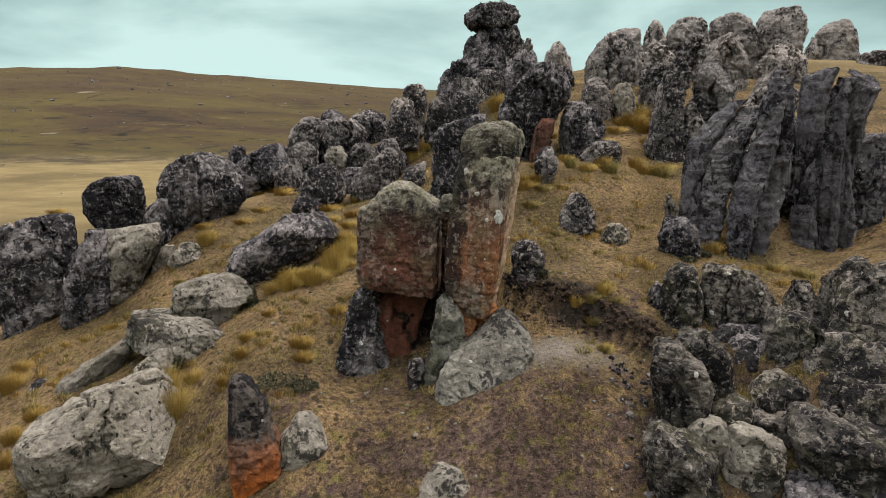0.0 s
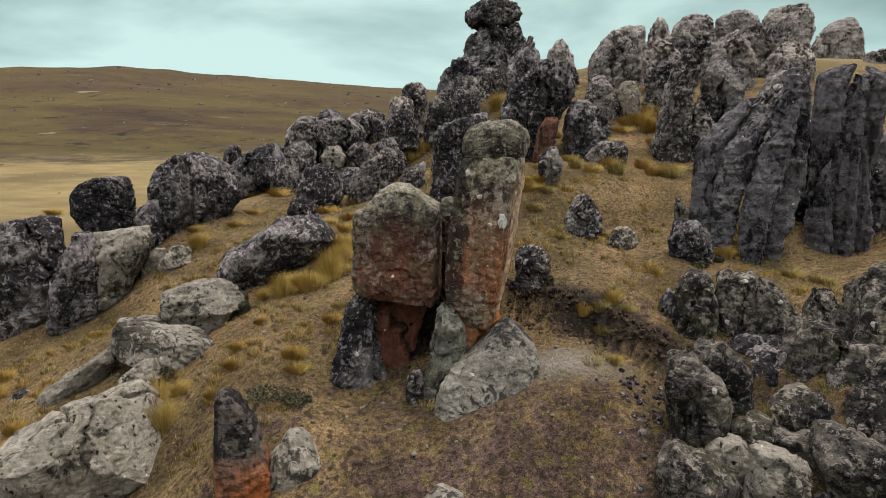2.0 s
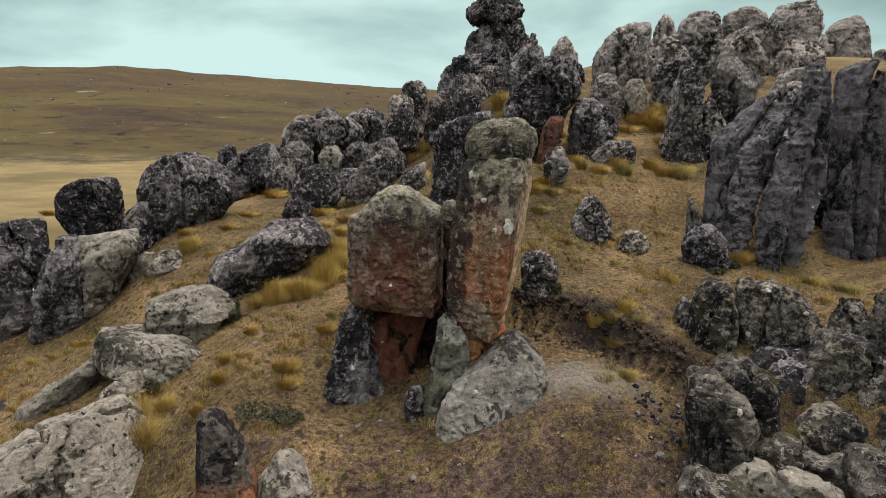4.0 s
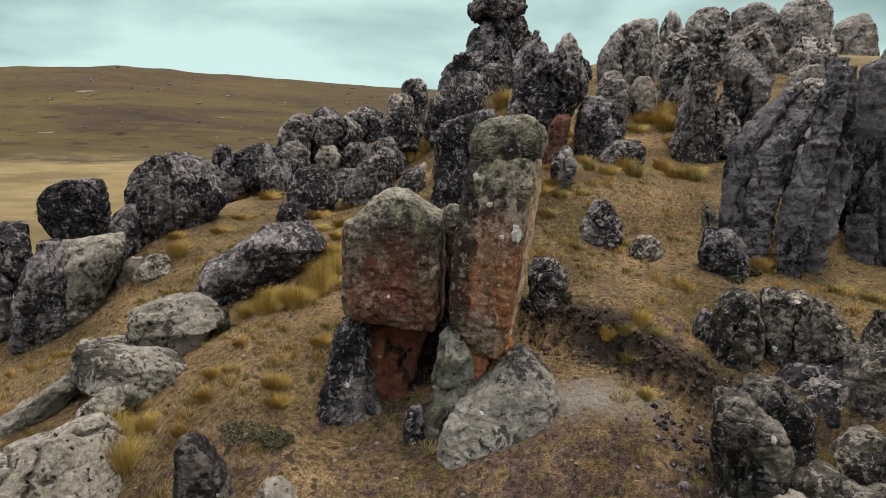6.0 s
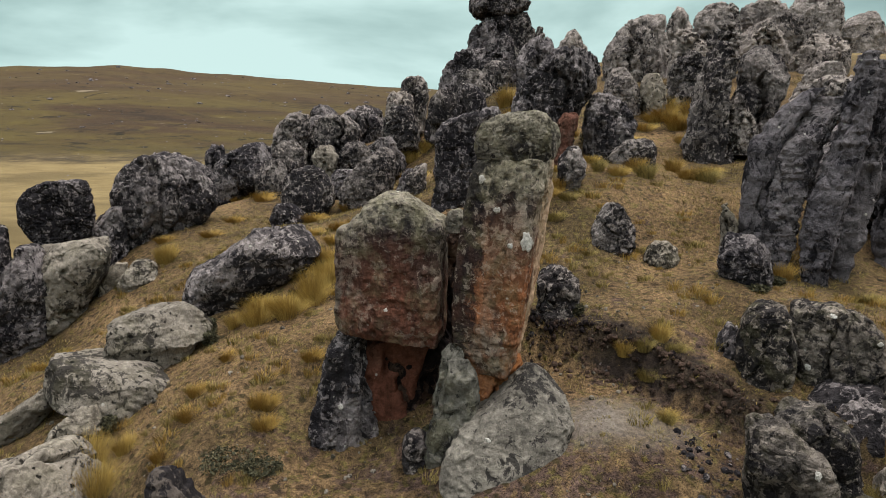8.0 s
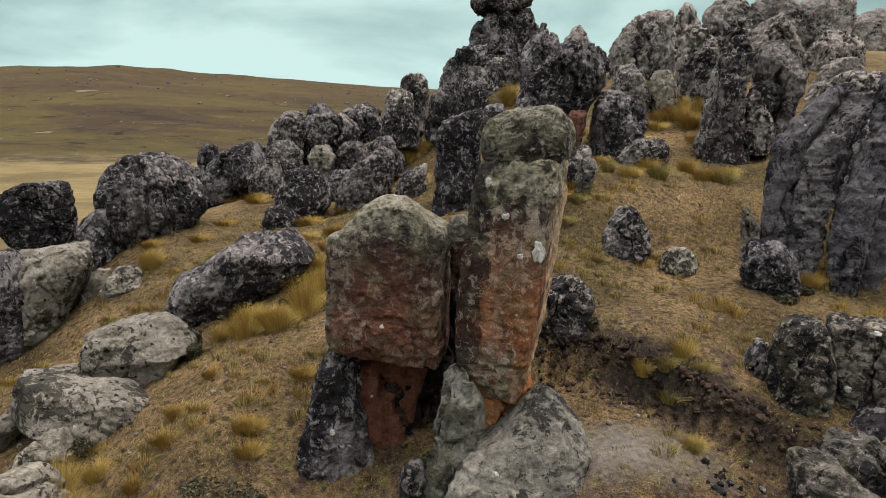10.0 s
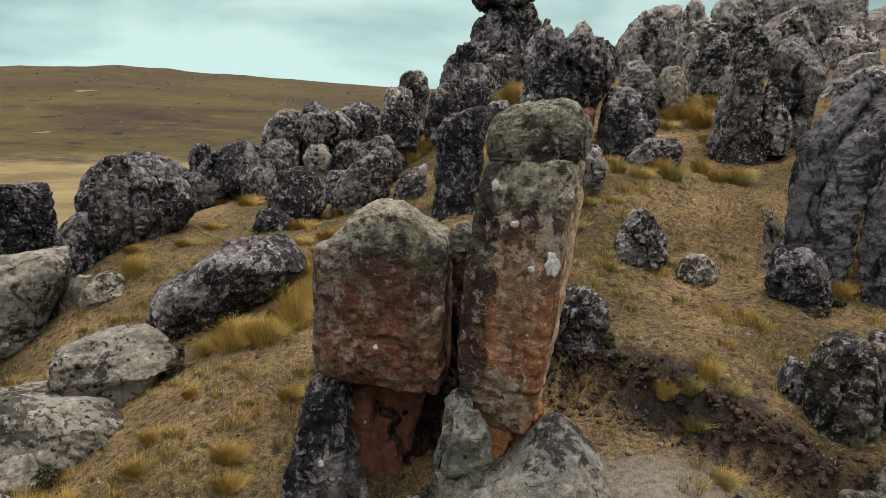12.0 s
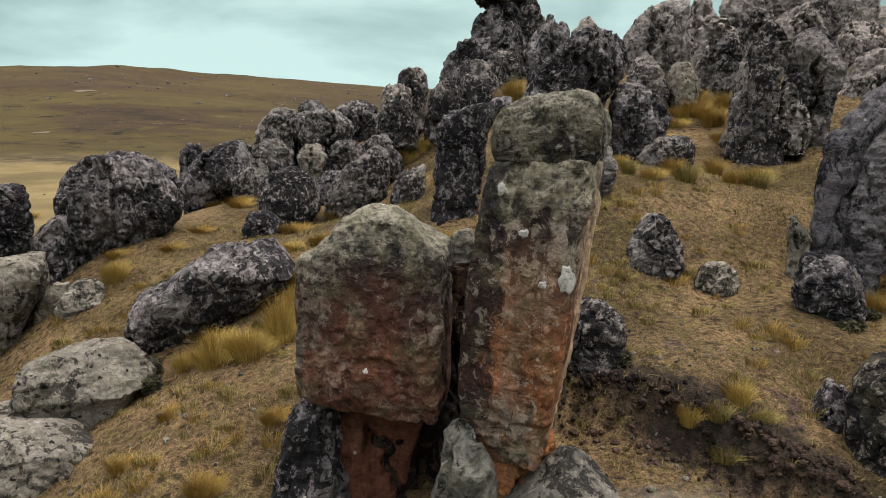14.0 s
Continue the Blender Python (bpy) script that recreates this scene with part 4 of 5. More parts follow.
rock("boulder", "flat-bottomed boulder balanced on the rock tower", 3.53, 50.00, 14.14, [(0.00, -0.33, 1.53), (0.47, -0.13, 1.93), (1.06, 0.11, 2.09), (1.56, 0.27, 1.72), (1.87, 0.06, 0.91)], ROCK_DARK, 229, sub=6, turn=-3, **HIGH | dict(box=3))
rock("boulder", "small knob of rock at the tower's shoulder", 6.20, 49.00, 9.28, [(0.00, 0.01, 0.44), (2.85, 0.01, 0.46), (3.57, -0.00, 0.39), (4.10, -0.03, 0.18)], ROCK_GREY, 230, sub=5, turn=-8, **HIGH)
rock("boulder", "dark shoulder rock below the tower", 1.84, 47.50, 7.69, [(0.00, -0.67, 1.72), (1.45, -0.67, 1.81), (2.32, -0.04, 2.25), (3.20, 0.22, 2.16), (3.72, 0.40, 1.79), (4.07, 0.12, 0.98)], ROCK_DARK, 231, sub=6, turn=-1, **HIGH)
rock("boulder", "grey weathered rock on the grassy slope", 1.50, 44.00, 8.00, [(0.00, 0.07, 1.11), (1.04, 0.07, 1.16), (1.69, -0.02, 0.91), (2.17, -0.10, 0.66)], ROCK_GREY, 232, sub=6, turn=-2, **SLOPE)
rock("boulder", "grey weathered rock on the grassy slope", 2.97, 45.00, 8.62, [(0.00, -0.17, 0.97), (0.83, -0.17, 1.02), (1.66, 0.04, 0.97), (2.21, 0.23, 0.59)], ROCK_GREY, 233, sub=6, turn=-4, **SLOPE)
rock("boulder", "dark weathered rock on the grassy slope", 4.22, 36.90, 6.62, [(0.00, -0.29, 0.71), (2.41, -0.29, 0.75), (3.07, -0.17, 0.88), (3.73, 0.10, 0.76), (4.25, 0.42, 0.41), (4.41, 0.51, 0.23)], ROCK_DARK, 234, sub=6, turn=-7, **SLOPE)
rock("boulder", "pale weathered rock on the grassy slope", 7.66, 46.00, 9.09, [(0.00, 0.04, 0.99), (1.97, 0.04, 1.04), (2.80, -0.07, 0.78), (3.40, -0.00, 0.52), (3.63, 0.04, 0.22)], ROCK_RIDGE, 235, sub=6, turn=-10, **SLOPE)
rock("boulder", "dark fluted weathered rock on the grassy slope", 4.31, 31.00, 4.84, [(0.00, -0.67, 1.08), (1.88, -0.67, 1.13), (2.55, -0.52, 1.30), (3.21, -0.25, 1.46), (3.87, 0.27, 1.43), (4.30, 0.62, 1.12), (4.63, 0.66, 0.84), (4.78, 0.49, 0.33)], ROCK_DARK, 236, sub=7, turn=-8, **SLOPE | dict(flute=0.5))
rock("boulder", "rusty red clay rock under the fluted rock", 4.33, 29.50, 4.73, [(0.00, -0.18, 0.39), (0.25, -0.18, 0.41), (1.11, -0.07, 0.48), (1.95, 0.07, 0.43), (2.37, 0.25, 0.30)], ROCK_CLAY, 237, sub=6, turn=-9, **SLOPE)
rock("boulder", "dark weathered rock on the grassy slope", 6.26, 31.00, 5.24, [(0.00, 0.06, 0.92), (1.15, 0.06, 0.97), (1.60, 0.08, 1.11), (2.04, 0.00, 0.87), (2.48, -0.16, 0.56), (2.75, -0.17, 0.34)], ROCK_DARK, 238, sub=6, turn=-13, **SLOPE | dict(flute=0.2))
rock("boulder", "grey weathered rock on the grassy slope", 7.04, 30.00, 4.71, [(0.00, -0.08, 0.73), (0.25, -0.08, 0.77), (0.69, -0.05, 0.99), (1.12, 0.05, 0.82), (1.45, 0.14, 0.49)], ROCK_GREY, 239, sub=6, turn=-15, **SLOPE)
rock("boulder", "grey weathered rock on the grassy slope", 4.01, 26.00, 3.85, [(0.00, -0.03, 0.31), (0.71, -0.03, 0.33), (1.08, -0.01, 0.49), (1.55, -0.01, 0.47), (1.86, 0.03, 0.33), (2.05, 0.07, 0.15)], ROCK_GREY, 240, sub=6, turn=-10, **SLOPE)
rock("boulder", "pale weathered rock on the grassy slope", 9.58, 36.00, 6.93, [(0.00, 0.07, 0.51), (0.85, 0.07, 0.53), (1.37, 0.01, 0.63), (1.89, -0.05, 0.46), (2.23, -0.09, 0.23)], ROCK_PALE, 241, sub=5, turn=-17, **SLOPE)
rock("boulder", "grey weathered rock on the grassy slope", 8.26, 36.50, 6.90, [(0.00, 0.05, 0.90), (0.91, 0.05, 0.95), (1.57, 0.05, 0.92), (2.10, -0.09, 0.63), (2.57, -0.18, 0.24)], ROCK_RIDGE, 242, sub=6, turn=-14, **SLOPE)

# ---- the ridge ----
rock("boulder", "grey weathered rock mass on the skyline ridge", 11.66, 46.00, 9.13, [(0.00, -0.12, 1.98), (1.25, -0.12, 2.08), (2.09, -0.15, 2.15), (2.92, -0.02, 1.90), (3.75, 0.12, 1.55), (4.25, 0.18, 1.12), (4.45, 0.51, 0.43)], ROCK_RIDGE, 243, sub=6, turn=-15, **RIDGE)
rock("boulder", "grey weathered rock mass on the skyline ridge", 15.36, 50.00, 10.41, [(0.00, 0.02, 0.90), (2.40, 0.02, 0.94), (3.49, -0.04, 0.75), (4.21, -0.02, 0.43), (4.43, 0.10, 0.19)], ROCK_RIDGE, 244, sub=5, turn=-19, **RIDGE)
rock("boulder", "grey weathered rock mass on the skyline ridge", 13.23, 42.00, 8.47, [(0.00, 0.05, 1.20), (1.34, 0.05, 1.26), (2.25, 0.06, 1.25), (3.01, -0.01, 0.91), (3.61, -0.31, 0.39)], ROCK_RIDGE, 245, sub=6, turn=-19, **RIDGE)
rock("boulder", "dark fluted rock mass on the skyline ridge", 11.50, 37.00, 7.18, [(0.00, -0.19, 0.69), (0.25, -0.19, 0.73), (1.06, -0.03, 0.93), (2.13, 0.02, 0.96), (2.79, 0.12, 0.82), (3.13, 0.10, 0.41)], ROCK_GREY, 246, sub=6, turn=-19, **RIDGE)
rock("boulder", "grey weathered rock mass on the skyline ridge", 16.59, 47.00, 9.75, [(0.00, 0.06, 1.43), (1.59, 0.06, 1.51), (2.62, 0.08, 1.59), (3.64, -0.02, 1.44), (4.31, -0.11, 1.14), (4.71, -0.14, 0.44)], ROCK_RIDGE, 247, sub=6, turn=-21, **RIDGE)
rock("boulder", "grey weathered rock mass on the skyline ridge", 20.24, 48.00, 10.01, [(0.00, 0.23, 1.63), (1.64, 0.23, 1.72), (2.86, 0.23, 1.98), (3.90, -0.03, 1.80), (4.58, -0.53, 1.16), (4.86, -0.46, 0.36)], ROCK_RIDGE, 248, sub=6, turn=-25, **RIDGE)
rock("boulder", "grey weathered rock mass on the skyline ridge", 17.22, 42.00, 8.69, [(0.00, 0.20, 1.27), (1.42, 0.20, 1.33), (2.48, 0.05, 1.25), (3.39, -0.25, 0.86), (3.90, -0.29, 0.39)], ROCK_RIDGE, 249, sub=6, turn=-25, **RIDGE)
rock("boulder", "blocky jointed rock crowning the skyline ridge", 26.37, 54.00, 11.31, [(0.00, -0.13, 1.79), (2.07, -0.13, 1.88), (3.14, 0.03, 1.98), (4.20, -0.04, 1.91), (4.91, 0.04, 1.38), (5.25, 0.27, 0.77)], ROCK_RIDGE, 250, sub=6, turn=-26, **RIDGE | dict(box=5))
rock("boulder", "grey weathered rock mass on the skyline ridge", 22.65, 46.00, 9.60, [(0.00, -0.11, 1.73), (1.11, -0.11, 1.82), (1.95, 0.07, 1.56), (2.55, 0.11, 0.95), (2.89, -0.01, 0.52)], ROCK_RIDGE, 251, sub=6, turn=-28, **RIDGE)
rock("boulder", "pale conical rock mass on the skyline ridge", 45.26, 80.00, 12.49, [(0.00, -0.08, 2.96), (3.50, -0.08, 3.12), (4.77, -0.03, 3.08), (6.03, 0.01, 2.45), (6.97, 0.09, 1.30), (7.53, 0.27, 0.75)], ROCK_RIDGE, 252, sub=6, turn=-30, **RIDGE)
rock("boulder", "dark fluted rock mass on the skyline ridge", 38.16, 60.00, 10.84, [(0.00, 0.03, 2.12), (0.25, 0.03, 2.23), (1.69, 0.13, 1.97), (2.89, -0.12, 1.60), (3.22, -0.15, 0.86)], ROCK_GREY, 253, sub=6, turn=-33, **RIDGE)
rock("boulder", "dark fluted rock mass on the skyline ridge", 10.40, 31.00, 4.78, [(0.00, -0.02, 1.03), (0.25, -0.02, 1.09), (1.04, -0.24, 0.91), (1.94, -0.22, 0.76), (2.83, -0.13, 0.68), (3.70, 0.05, 0.67), (4.46, 0.28, 0.61), (4.89, 0.42, 0.45), (5.11, 0.51, 0.22)], ROCK_GREY, 254, sub=6, turn=-21, **RIDGE | dict(flute=0.25, box=3))
rock("boulder", "dark fluted rock mass on the skyline ridge", 12.37, 31.50, 4.88, [(0.00, -0.24, 0.88), (0.25, -0.24, 0.93), (1.40, -0.26, 0.87), (2.31, -0.09, 0.86), (3.20, 0.19, 0.97), (4.09, 0.18, 0.91), (4.64, 0.19, 0.74), (4.97, 0.11, 0.34)], ROCK_GREY, 255, sub=6, turn=-24, **RIDGE | dict(flute=0.2, box=3))
rock("boulder", "dark fluted rock mass on the skyline ridge", 11.31, 30.50, 5.47, [(0.00, 0.03, 0.51), (0.25, 0.03, 0.54), (1.02, 0.09, 0.65), (1.89, -0.12, 0.35), (2.44, -0.19, 0.17)], ROCK_GREY, 256, sub=6, turn=-23, **RIDGE)
rock("boulder", "layered grey rock rising behind the fins", 17.32, 36.00, 7.27, [(0.00, -0.01, 1.33), (0.77, -0.01, 1.40), (1.42, -0.00, 1.06), (2.06, 0.01, 0.86), (2.40, 0.04, 0.40)], ROCK_RIDGE, 257, sub=6, turn=-28, **RIDGE)
rock("boulder", "layered grey rock rising behind the fins", 14.42, 30.00, 5.56, [(0.00, -0.23, 0.83), (1.35, -0.23, 0.87), (2.10, -0.03, 1.03), (2.63, 0.14, 1.03), (2.94, 0.17, 0.54)], ROCK_RIDGE, 258, sub=6, turn=-29, **RIDGE)

# ---- the cliff fins ----
fin_a = tagged(new("rock_fin"), "dark leaning rock fin with slanting ribs", "rock fin", "fins of the cliff")
rock("rib", "", 9.06, 23.25, 1.97, [(0.00, -0.30, 0.20), (0.25, -0.30, 0.21), (1.27, -0.42, 0.33), (2.27, -0.44, 0.37), (3.25, -0.33, 0.42), (4.06, -0.17, 0.44), (4.70, 0.30, 0.39), (5.17, 0.76, 0.32), (5.52, 1.10, 0.20)], ROCK_FIN, 260, sub=6, turn=-24, **FINS | dict(parent=fin_a))
rock("rib", "", 9.73, 23.00, 2.02, [(0.00, -0.63, 0.30), (0.25, -0.63, 0.32), (1.25, -0.48, 0.49), (2.24, -0.40, 0.56), (3.21, -0.20, 0.63), (4.01, 0.02, 0.67), (4.64, 0.37, 0.59), (4.89, 0.69, 0.48), (5.24, 0.75, 0.31)], ROCK_FIN, 261, sub=7, turn=-25, **FINS | dict(parent=fin_a))
fin_b = tagged(new("rock_fin"), "dark leaning rock slab beside a deep cleft", "rock fin", "fins of the cliff")
rock("rib", "", 10.37, 22.20, 1.84, [(0.00, -0.39, 0.38), (0.66, -0.39, 0.40), (1.38, -0.38, 0.47), (2.17, -0.29, 0.54), (2.96, -0.07, 0.51), (3.73, 0.15, 0.42), (4.49, 0.32, 0.35), (5.24, 0.41, 0.31), (5.98, 0.48, 0.26), (6.49, 0.52, 0.20)], ROCK_FIN, 263, sub=7, turn=-28, **FINS | dict(parent=fin_b))
rock("rib", "", 11.19, 22.50, 1.89, [(0.00, -0.41, 0.31), (0.55, -0.41, 0.33), (1.29, -0.30, 0.38), (2.09, -0.11, 0.44), (2.89, 0.07, 0.42), (3.67, 0.15, 0.34), (4.44, 0.21, 0.28), (5.21, 0.24, 0.25), (5.75, 0.27, 0.21), (6.27, 0.22, 0.17)], ROCK_FIN, 264, sub=6, turn=-29, **FINS | dict(parent=fin_b))
fin_c = tagged(new("rock_fin"), "broad dark rock fin over a shadowed cave", "rock fin", "fins of the cliff")
rock("rib", "", 12.93, 23.70, 1.92, [(0.00, 0.02, 0.42), (0.55, 0.02, 0.45), (1.57, -0.06, 0.44), (2.57, -0.08, 0.41), (3.57, -0.07, 0.45), (4.74, -0.10, 0.47), (5.71, -0.02, 0.53), (6.28, 0.05, 0.55), (6.66, 0.36, 0.31)], ROCK_FIN, 266, sub=6, turn=-28, **FINS | dict(parent=fin_c))
rock("rib", "", 13.58, 23.50, 1.86, [(0.00, -0.01, 0.40), (0.65, -0.01, 0.42), (1.66, -0.10, 0.42), (2.65, -0.16, 0.39), (3.64, -0.10, 0.42), (4.80, -0.08, 0.45), (5.76, 0.08, 0.50), (6.06, 0.20, 0.52), (6.44, 0.13, 0.29)], ROCK_FIN, 267, sub=6, turn=-29, **FINS | dict(parent=fin_c))
rock("rib", "", 14.45, 23.80, 1.91, [(0.00, -0.03, 0.36), (0.54, -0.03, 0.38), (1.57, -0.12, 0.38), (2.58, -0.23, 0.35), (3.57, -0.12, 0.38), (4.75, -0.06, 0.40), (5.72, 0.19, 0.45), (6.30, 0.32, 0.47), (6.68, -0.11, 0.27)], ROCK_FIN, 268, sub=6, turn=-30, **FINS | dict(parent=fin_c))
fin_d = tagged(new("rock_fin"), "dark rock fin at the cliff's end", "rock fin", "fins of the cliff")
rock("rib", "", 15.46, 24.20, 2.27, [(0.00, 0.11, 0.47), (1.88, 0.11, 0.49), (2.80, -0.06, 0.61), (3.61, -0.06, 0.49), (4.11, 0.05, 0.24)], ROCK_FIN, 270, sub=7, turn=-32, **FINS | dict(parent=fin_d))
rock("rib", "", 16.42, 24.50, 3.24, [(0.00, 0.09, 0.39), (0.89, 0.09, 0.41), (1.82, 0.10, 0.52), (2.35, -0.06, 0.41), (2.86, -0.32, 0.20)], ROCK_FIN, 271, sub=6, turn=-33, **FINS | dict(parent=fin_d))
rock("boulder", "dark foot of the cliff on the meadow", 7.62, 21.30, 1.80, [(0.00, 0.12, 0.54), (0.49, 0.12, 0.57), (0.80, 0.02, 0.72), (1.26, -0.02, 0.73), (1.64, -0.03, 0.56), (1.90, -0.16, 0.30)], ROCK_DARK, 272, sub=6, turn=-23)
rock("boulder", "pale stone against the cliff", 8.00, 23.30, 2.37, [(0.00, 0.03, 0.24), (1.12, 0.03, 0.25), (1.45, -0.02, 0.27), (1.78, -0.02, 0.18), (1.93, 0.02, 0.10)], ROCK_PALE, 273, sub=5, turn=-22)
# filler sheet of dark rock: the shade in the fins' clefts as an object
rock("rock_mass", "flat dark rock added to blacken the gaps between the fins", 13.26, 25.60, 0.80, [(-0.00, -0.43, 2.92), (0.50, -0.41, 2.92), (3.58, -0.47, 2.70), (5.71, 0.00, 1.60), (6.34, 0.27, 1.06)], ROCK_DARK, 93, deep=0.20, sub=6, box=4, flute=0.1, crag=0.12, category='rock', layer=0.1, joints=2, turn=-27)

# ---- the heap of boulders ----
rock("boulder", "grey lichened boulder in the heap", 6.39, 17.30, 0.62, [(0.00, 0.05, 0.47), (0.31, 0.05, 0.49), (0.81, -0.02, 0.55), (1.42, -0.05, 0.53), (1.85, -0.05, 0.49), (2.15, 0.03, 0.36), (2.24, 0.11, 0.21)], ROCK_HEAP, 97, sub=6, turn=-24, **HEAP | dict(group="heap of boulders"))
rock("boulder", "grey lichened boulder in the heap", 7.81, 17.30, 0.56, [(0.00, 0.15, 1.00), (0.25, 0.15, 1.05), (0.75, 0.22, 1.05), (1.24, 0.11, 0.99), (1.61, -0.05, 0.88), (1.98, -0.18, 0.79), (2.19, -0.30, 0.66), (2.31, -0.35, 0.35)], ROCK_HEAP, 98, sub=7, turn=-29, **HEAP | dict(group="heap of boulders"))
rock("boulder", "black-crusted rough boulder in the heap", 5.98, 18.00, 0.29, [(0.00, 0.04, 0.36), (0.25, 0.04, 0.38), (0.91, -0.05, 0.43), (1.55, -0.01, 0.34), (1.91, 0.06, 0.19)], ROCK_DARK, 274, sub=6, turn=-22, **HEAP | dict(group="heap of boulders"))
rock("boulder", "grey lichened boulder in the heap", 5.21, 14.20, -0.67, [(0.00, 0.08, 0.57), (0.98, 0.08, 0.60), (1.38, 0.10, 0.73), (1.77, 0.04, 0.69), (2.10, -0.13, 0.51), (2.38, -0.29, 0.26)], ROCK_HEAP, 99, sub=7, turn=-19, **HEAP | dict(group="heap of boulders"))
rock("boulder", "grey lichened boulder in the heap", 5.94, 14.50, -0.32, [(0.00, 0.29, 0.40), (0.64, 0.29, 0.42), (1.25, 0.13, 0.56), (1.65, -0.04, 0.62), (1.98, -0.19, 0.55), (2.20, -0.20, 0.32)], ROCK_HEAP, 100, sub=6, turn=-22, **HEAP | dict(group="heap of boulders"))
# dark fillers to seed 277, added as the black of the heap's gaps
rock("boulder", "black-crusted rough boulder in the heap", 7.36, 15.80, -0.73, [(0.00, -0.06, 0.64), (0.25, -0.06, 0.67), (0.84, -0.05, 0.64), (1.57, 0.07, 0.47), (2.14, 0.12, 0.35)], ROCK_DARK, 275, sub=6, turn=-23, **HEAP | dict(group="heap of boulders"))
rock("boulder", "black-crusted rough boulder in the heap", 8.57, 14.90, -1.21, [(0.00, 0.05, 0.54), (0.25, 0.05, 0.57), (0.96, -0.05, 0.60), (1.65, -0.01, 0.43), (2.06, 0.02, 0.23)], ROCK_DARK, 276, sub=6, turn=-28, **HEAP | dict(group="heap of boulders"))
rock("boulder", "black-crusted rough boulder in the heap", 7.45, 16.40, 0.24, [(0.00, -0.10, 0.72), (0.25, -0.10, 0.76), (0.85, -0.03, 0.72), (1.29, 0.23, 0.43)], ROCK_DARK, 277, sub=6, turn=-23, **HEAP | dict(group="heap of boulders"))
rock("boulder", "pale cracked boulder in the heap", 5.03, 13.00, -1.83, [(0.00, 0.15, 0.79), (0.25, 0.15, 0.83), (0.76, 0.11, 0.84), (1.26, 0.04, 0.82), (1.64, -0.13, 0.73), (1.89, -0.20, 0.50), (2.11, -0.39, 0.15)], ROCK_HEAP, 278, sub=6, turn=-20, **HEAP | dict(group="heap of boulders"))
rock("boulder", "pale cracked boulder in the heap", 5.80, 13.60, -0.99, [(0.00, 0.13, 0.61), (0.25, 0.13, 0.64), (0.64, -0.02, 0.64), (0.96, -0.12, 0.48), (1.22, -0.08, 0.24)], ROCK_PALE, 279, sub=6, turn=-22, **HEAP | dict(group="heap of boulders"))
rock("boulder", "pale cracked boulder in the heap", 6.41, 13.00, -1.45, [(0.00, -0.13, 0.39), (0.25, -0.13, 0.41), (0.63, 0.02, 0.65), (1.13, 0.06, 0.66), (1.50, 0.05, 0.55), (1.66, -0.11, 0.29)], ROCK_PALE, 280, sub=6, turn=-24, **HEAP | dict(group="heap of boulders"))
rock("boulder", "pale cracked boulder in the heap", 6.30, 13.90, -0.67, [(0.00, -0.05, 0.53), (0.25, -0.05, 0.56), (0.65, -0.06, 0.55), (0.97, 0.03, 0.50), (1.21, 0.14, 0.31)], ROCK_PALE, 281, sub=6, turn=-22, **HEAP | dict(group="heap of boulders"))
rock("boulder", "black-crusted rough boulder in the heap", 7.68, 14.50, -0.54, [(0.00, 0.09, 0.59), (0.25, 0.09, 0.62), (0.66, 0.00, 0.69), (1.13, -0.05, 0.61), (1.40, -0.07, 0.35)], ROCK_HEAP, 282, sub=6, turn=-26, **HEAP | dict(group="heap of boulders"))
rock("boulder", "black-crusted rough boulder in the heap", 8.51, 15.60, 0.08, [(0.00, 0.02, 0.75), (0.25, 0.02, 0.79), (0.82, 0.01, 0.89), (1.39, -0.00, 0.85), (1.81, -0.00, 0.75), (1.98, -0.08, 0.34)], ROCK_HEAP, 283, sub=6, turn=-27, **HEAP | dict(group="heap of boulders"))
rock("boulder", "grey lichened boulder in the heap", 9.11, 16.50, 1.26, [(0.00, 0.01, 0.44), (0.25, 0.01, 0.47), (0.69, -0.00, 0.44), (1.13, 0.01, 0.32), (1.35, -0.05, 0.14)], ROCK_HEAP, 284, sub=6, turn=-28, **HEAP | dict(group="heap of boulders"))
rock("boulder", "black-crusted rough boulder in the heap", 10.24, 15.20, -0.20, [(0.00, 0.11, 1.16), (0.25, 0.11, 1.22), (0.95, 0.09, 1.29), (1.79, 0.02, 1.26), (2.47, -0.05, 1.12), (3.01, -0.10, 0.99), (3.34, -0.14, 0.72), (3.54, -0.09, 0.39)], ROCK_HEAP, 106, sub=7, turn=-32, **HEAP | dict(group="heap of boulders"))
rock("boulder", "grey lichened boulder in the heap", 9.72, 16.00, 1.26, [(0.00, -0.01, 0.40), (0.52, -0.01, 0.42), (1.09, -0.02, 0.44), (1.52, -0.00, 0.31), (1.69, 0.09, 0.14)], ROCK_HEAP, 285, sub=6, turn=-30, **HEAP | dict(group="heap of boulders"))
rock("boulder", "black-crusted rough boulder in the heap", 9.26, 13.80, -0.44, [(0.00, 0.03, 1.00), (0.25, 0.03, 1.05), (0.65, 0.04, 1.12), (1.10, -0.05, 1.03), (1.44, -0.03, 0.73)], ROCK_HEAP, 286, sub=6, turn=-32, **HEAP | dict(group="heap of boulders"))
rock("boulder", "pale cracked boulder in the heap", 8.44, 12.80, -1.55, [(0.00, 0.49, 1.00), (0.33, 0.49, 1.05), (0.83, 0.21, 1.28), (1.32, 0.08, 1.36), (1.69, -0.22, 1.15), (1.99, -0.70, 0.57), (2.18, -0.84, 0.29)], ROCK_HEAP, 287, sub=6, turn=-32, **HEAP | dict(group="heap of boulders"))
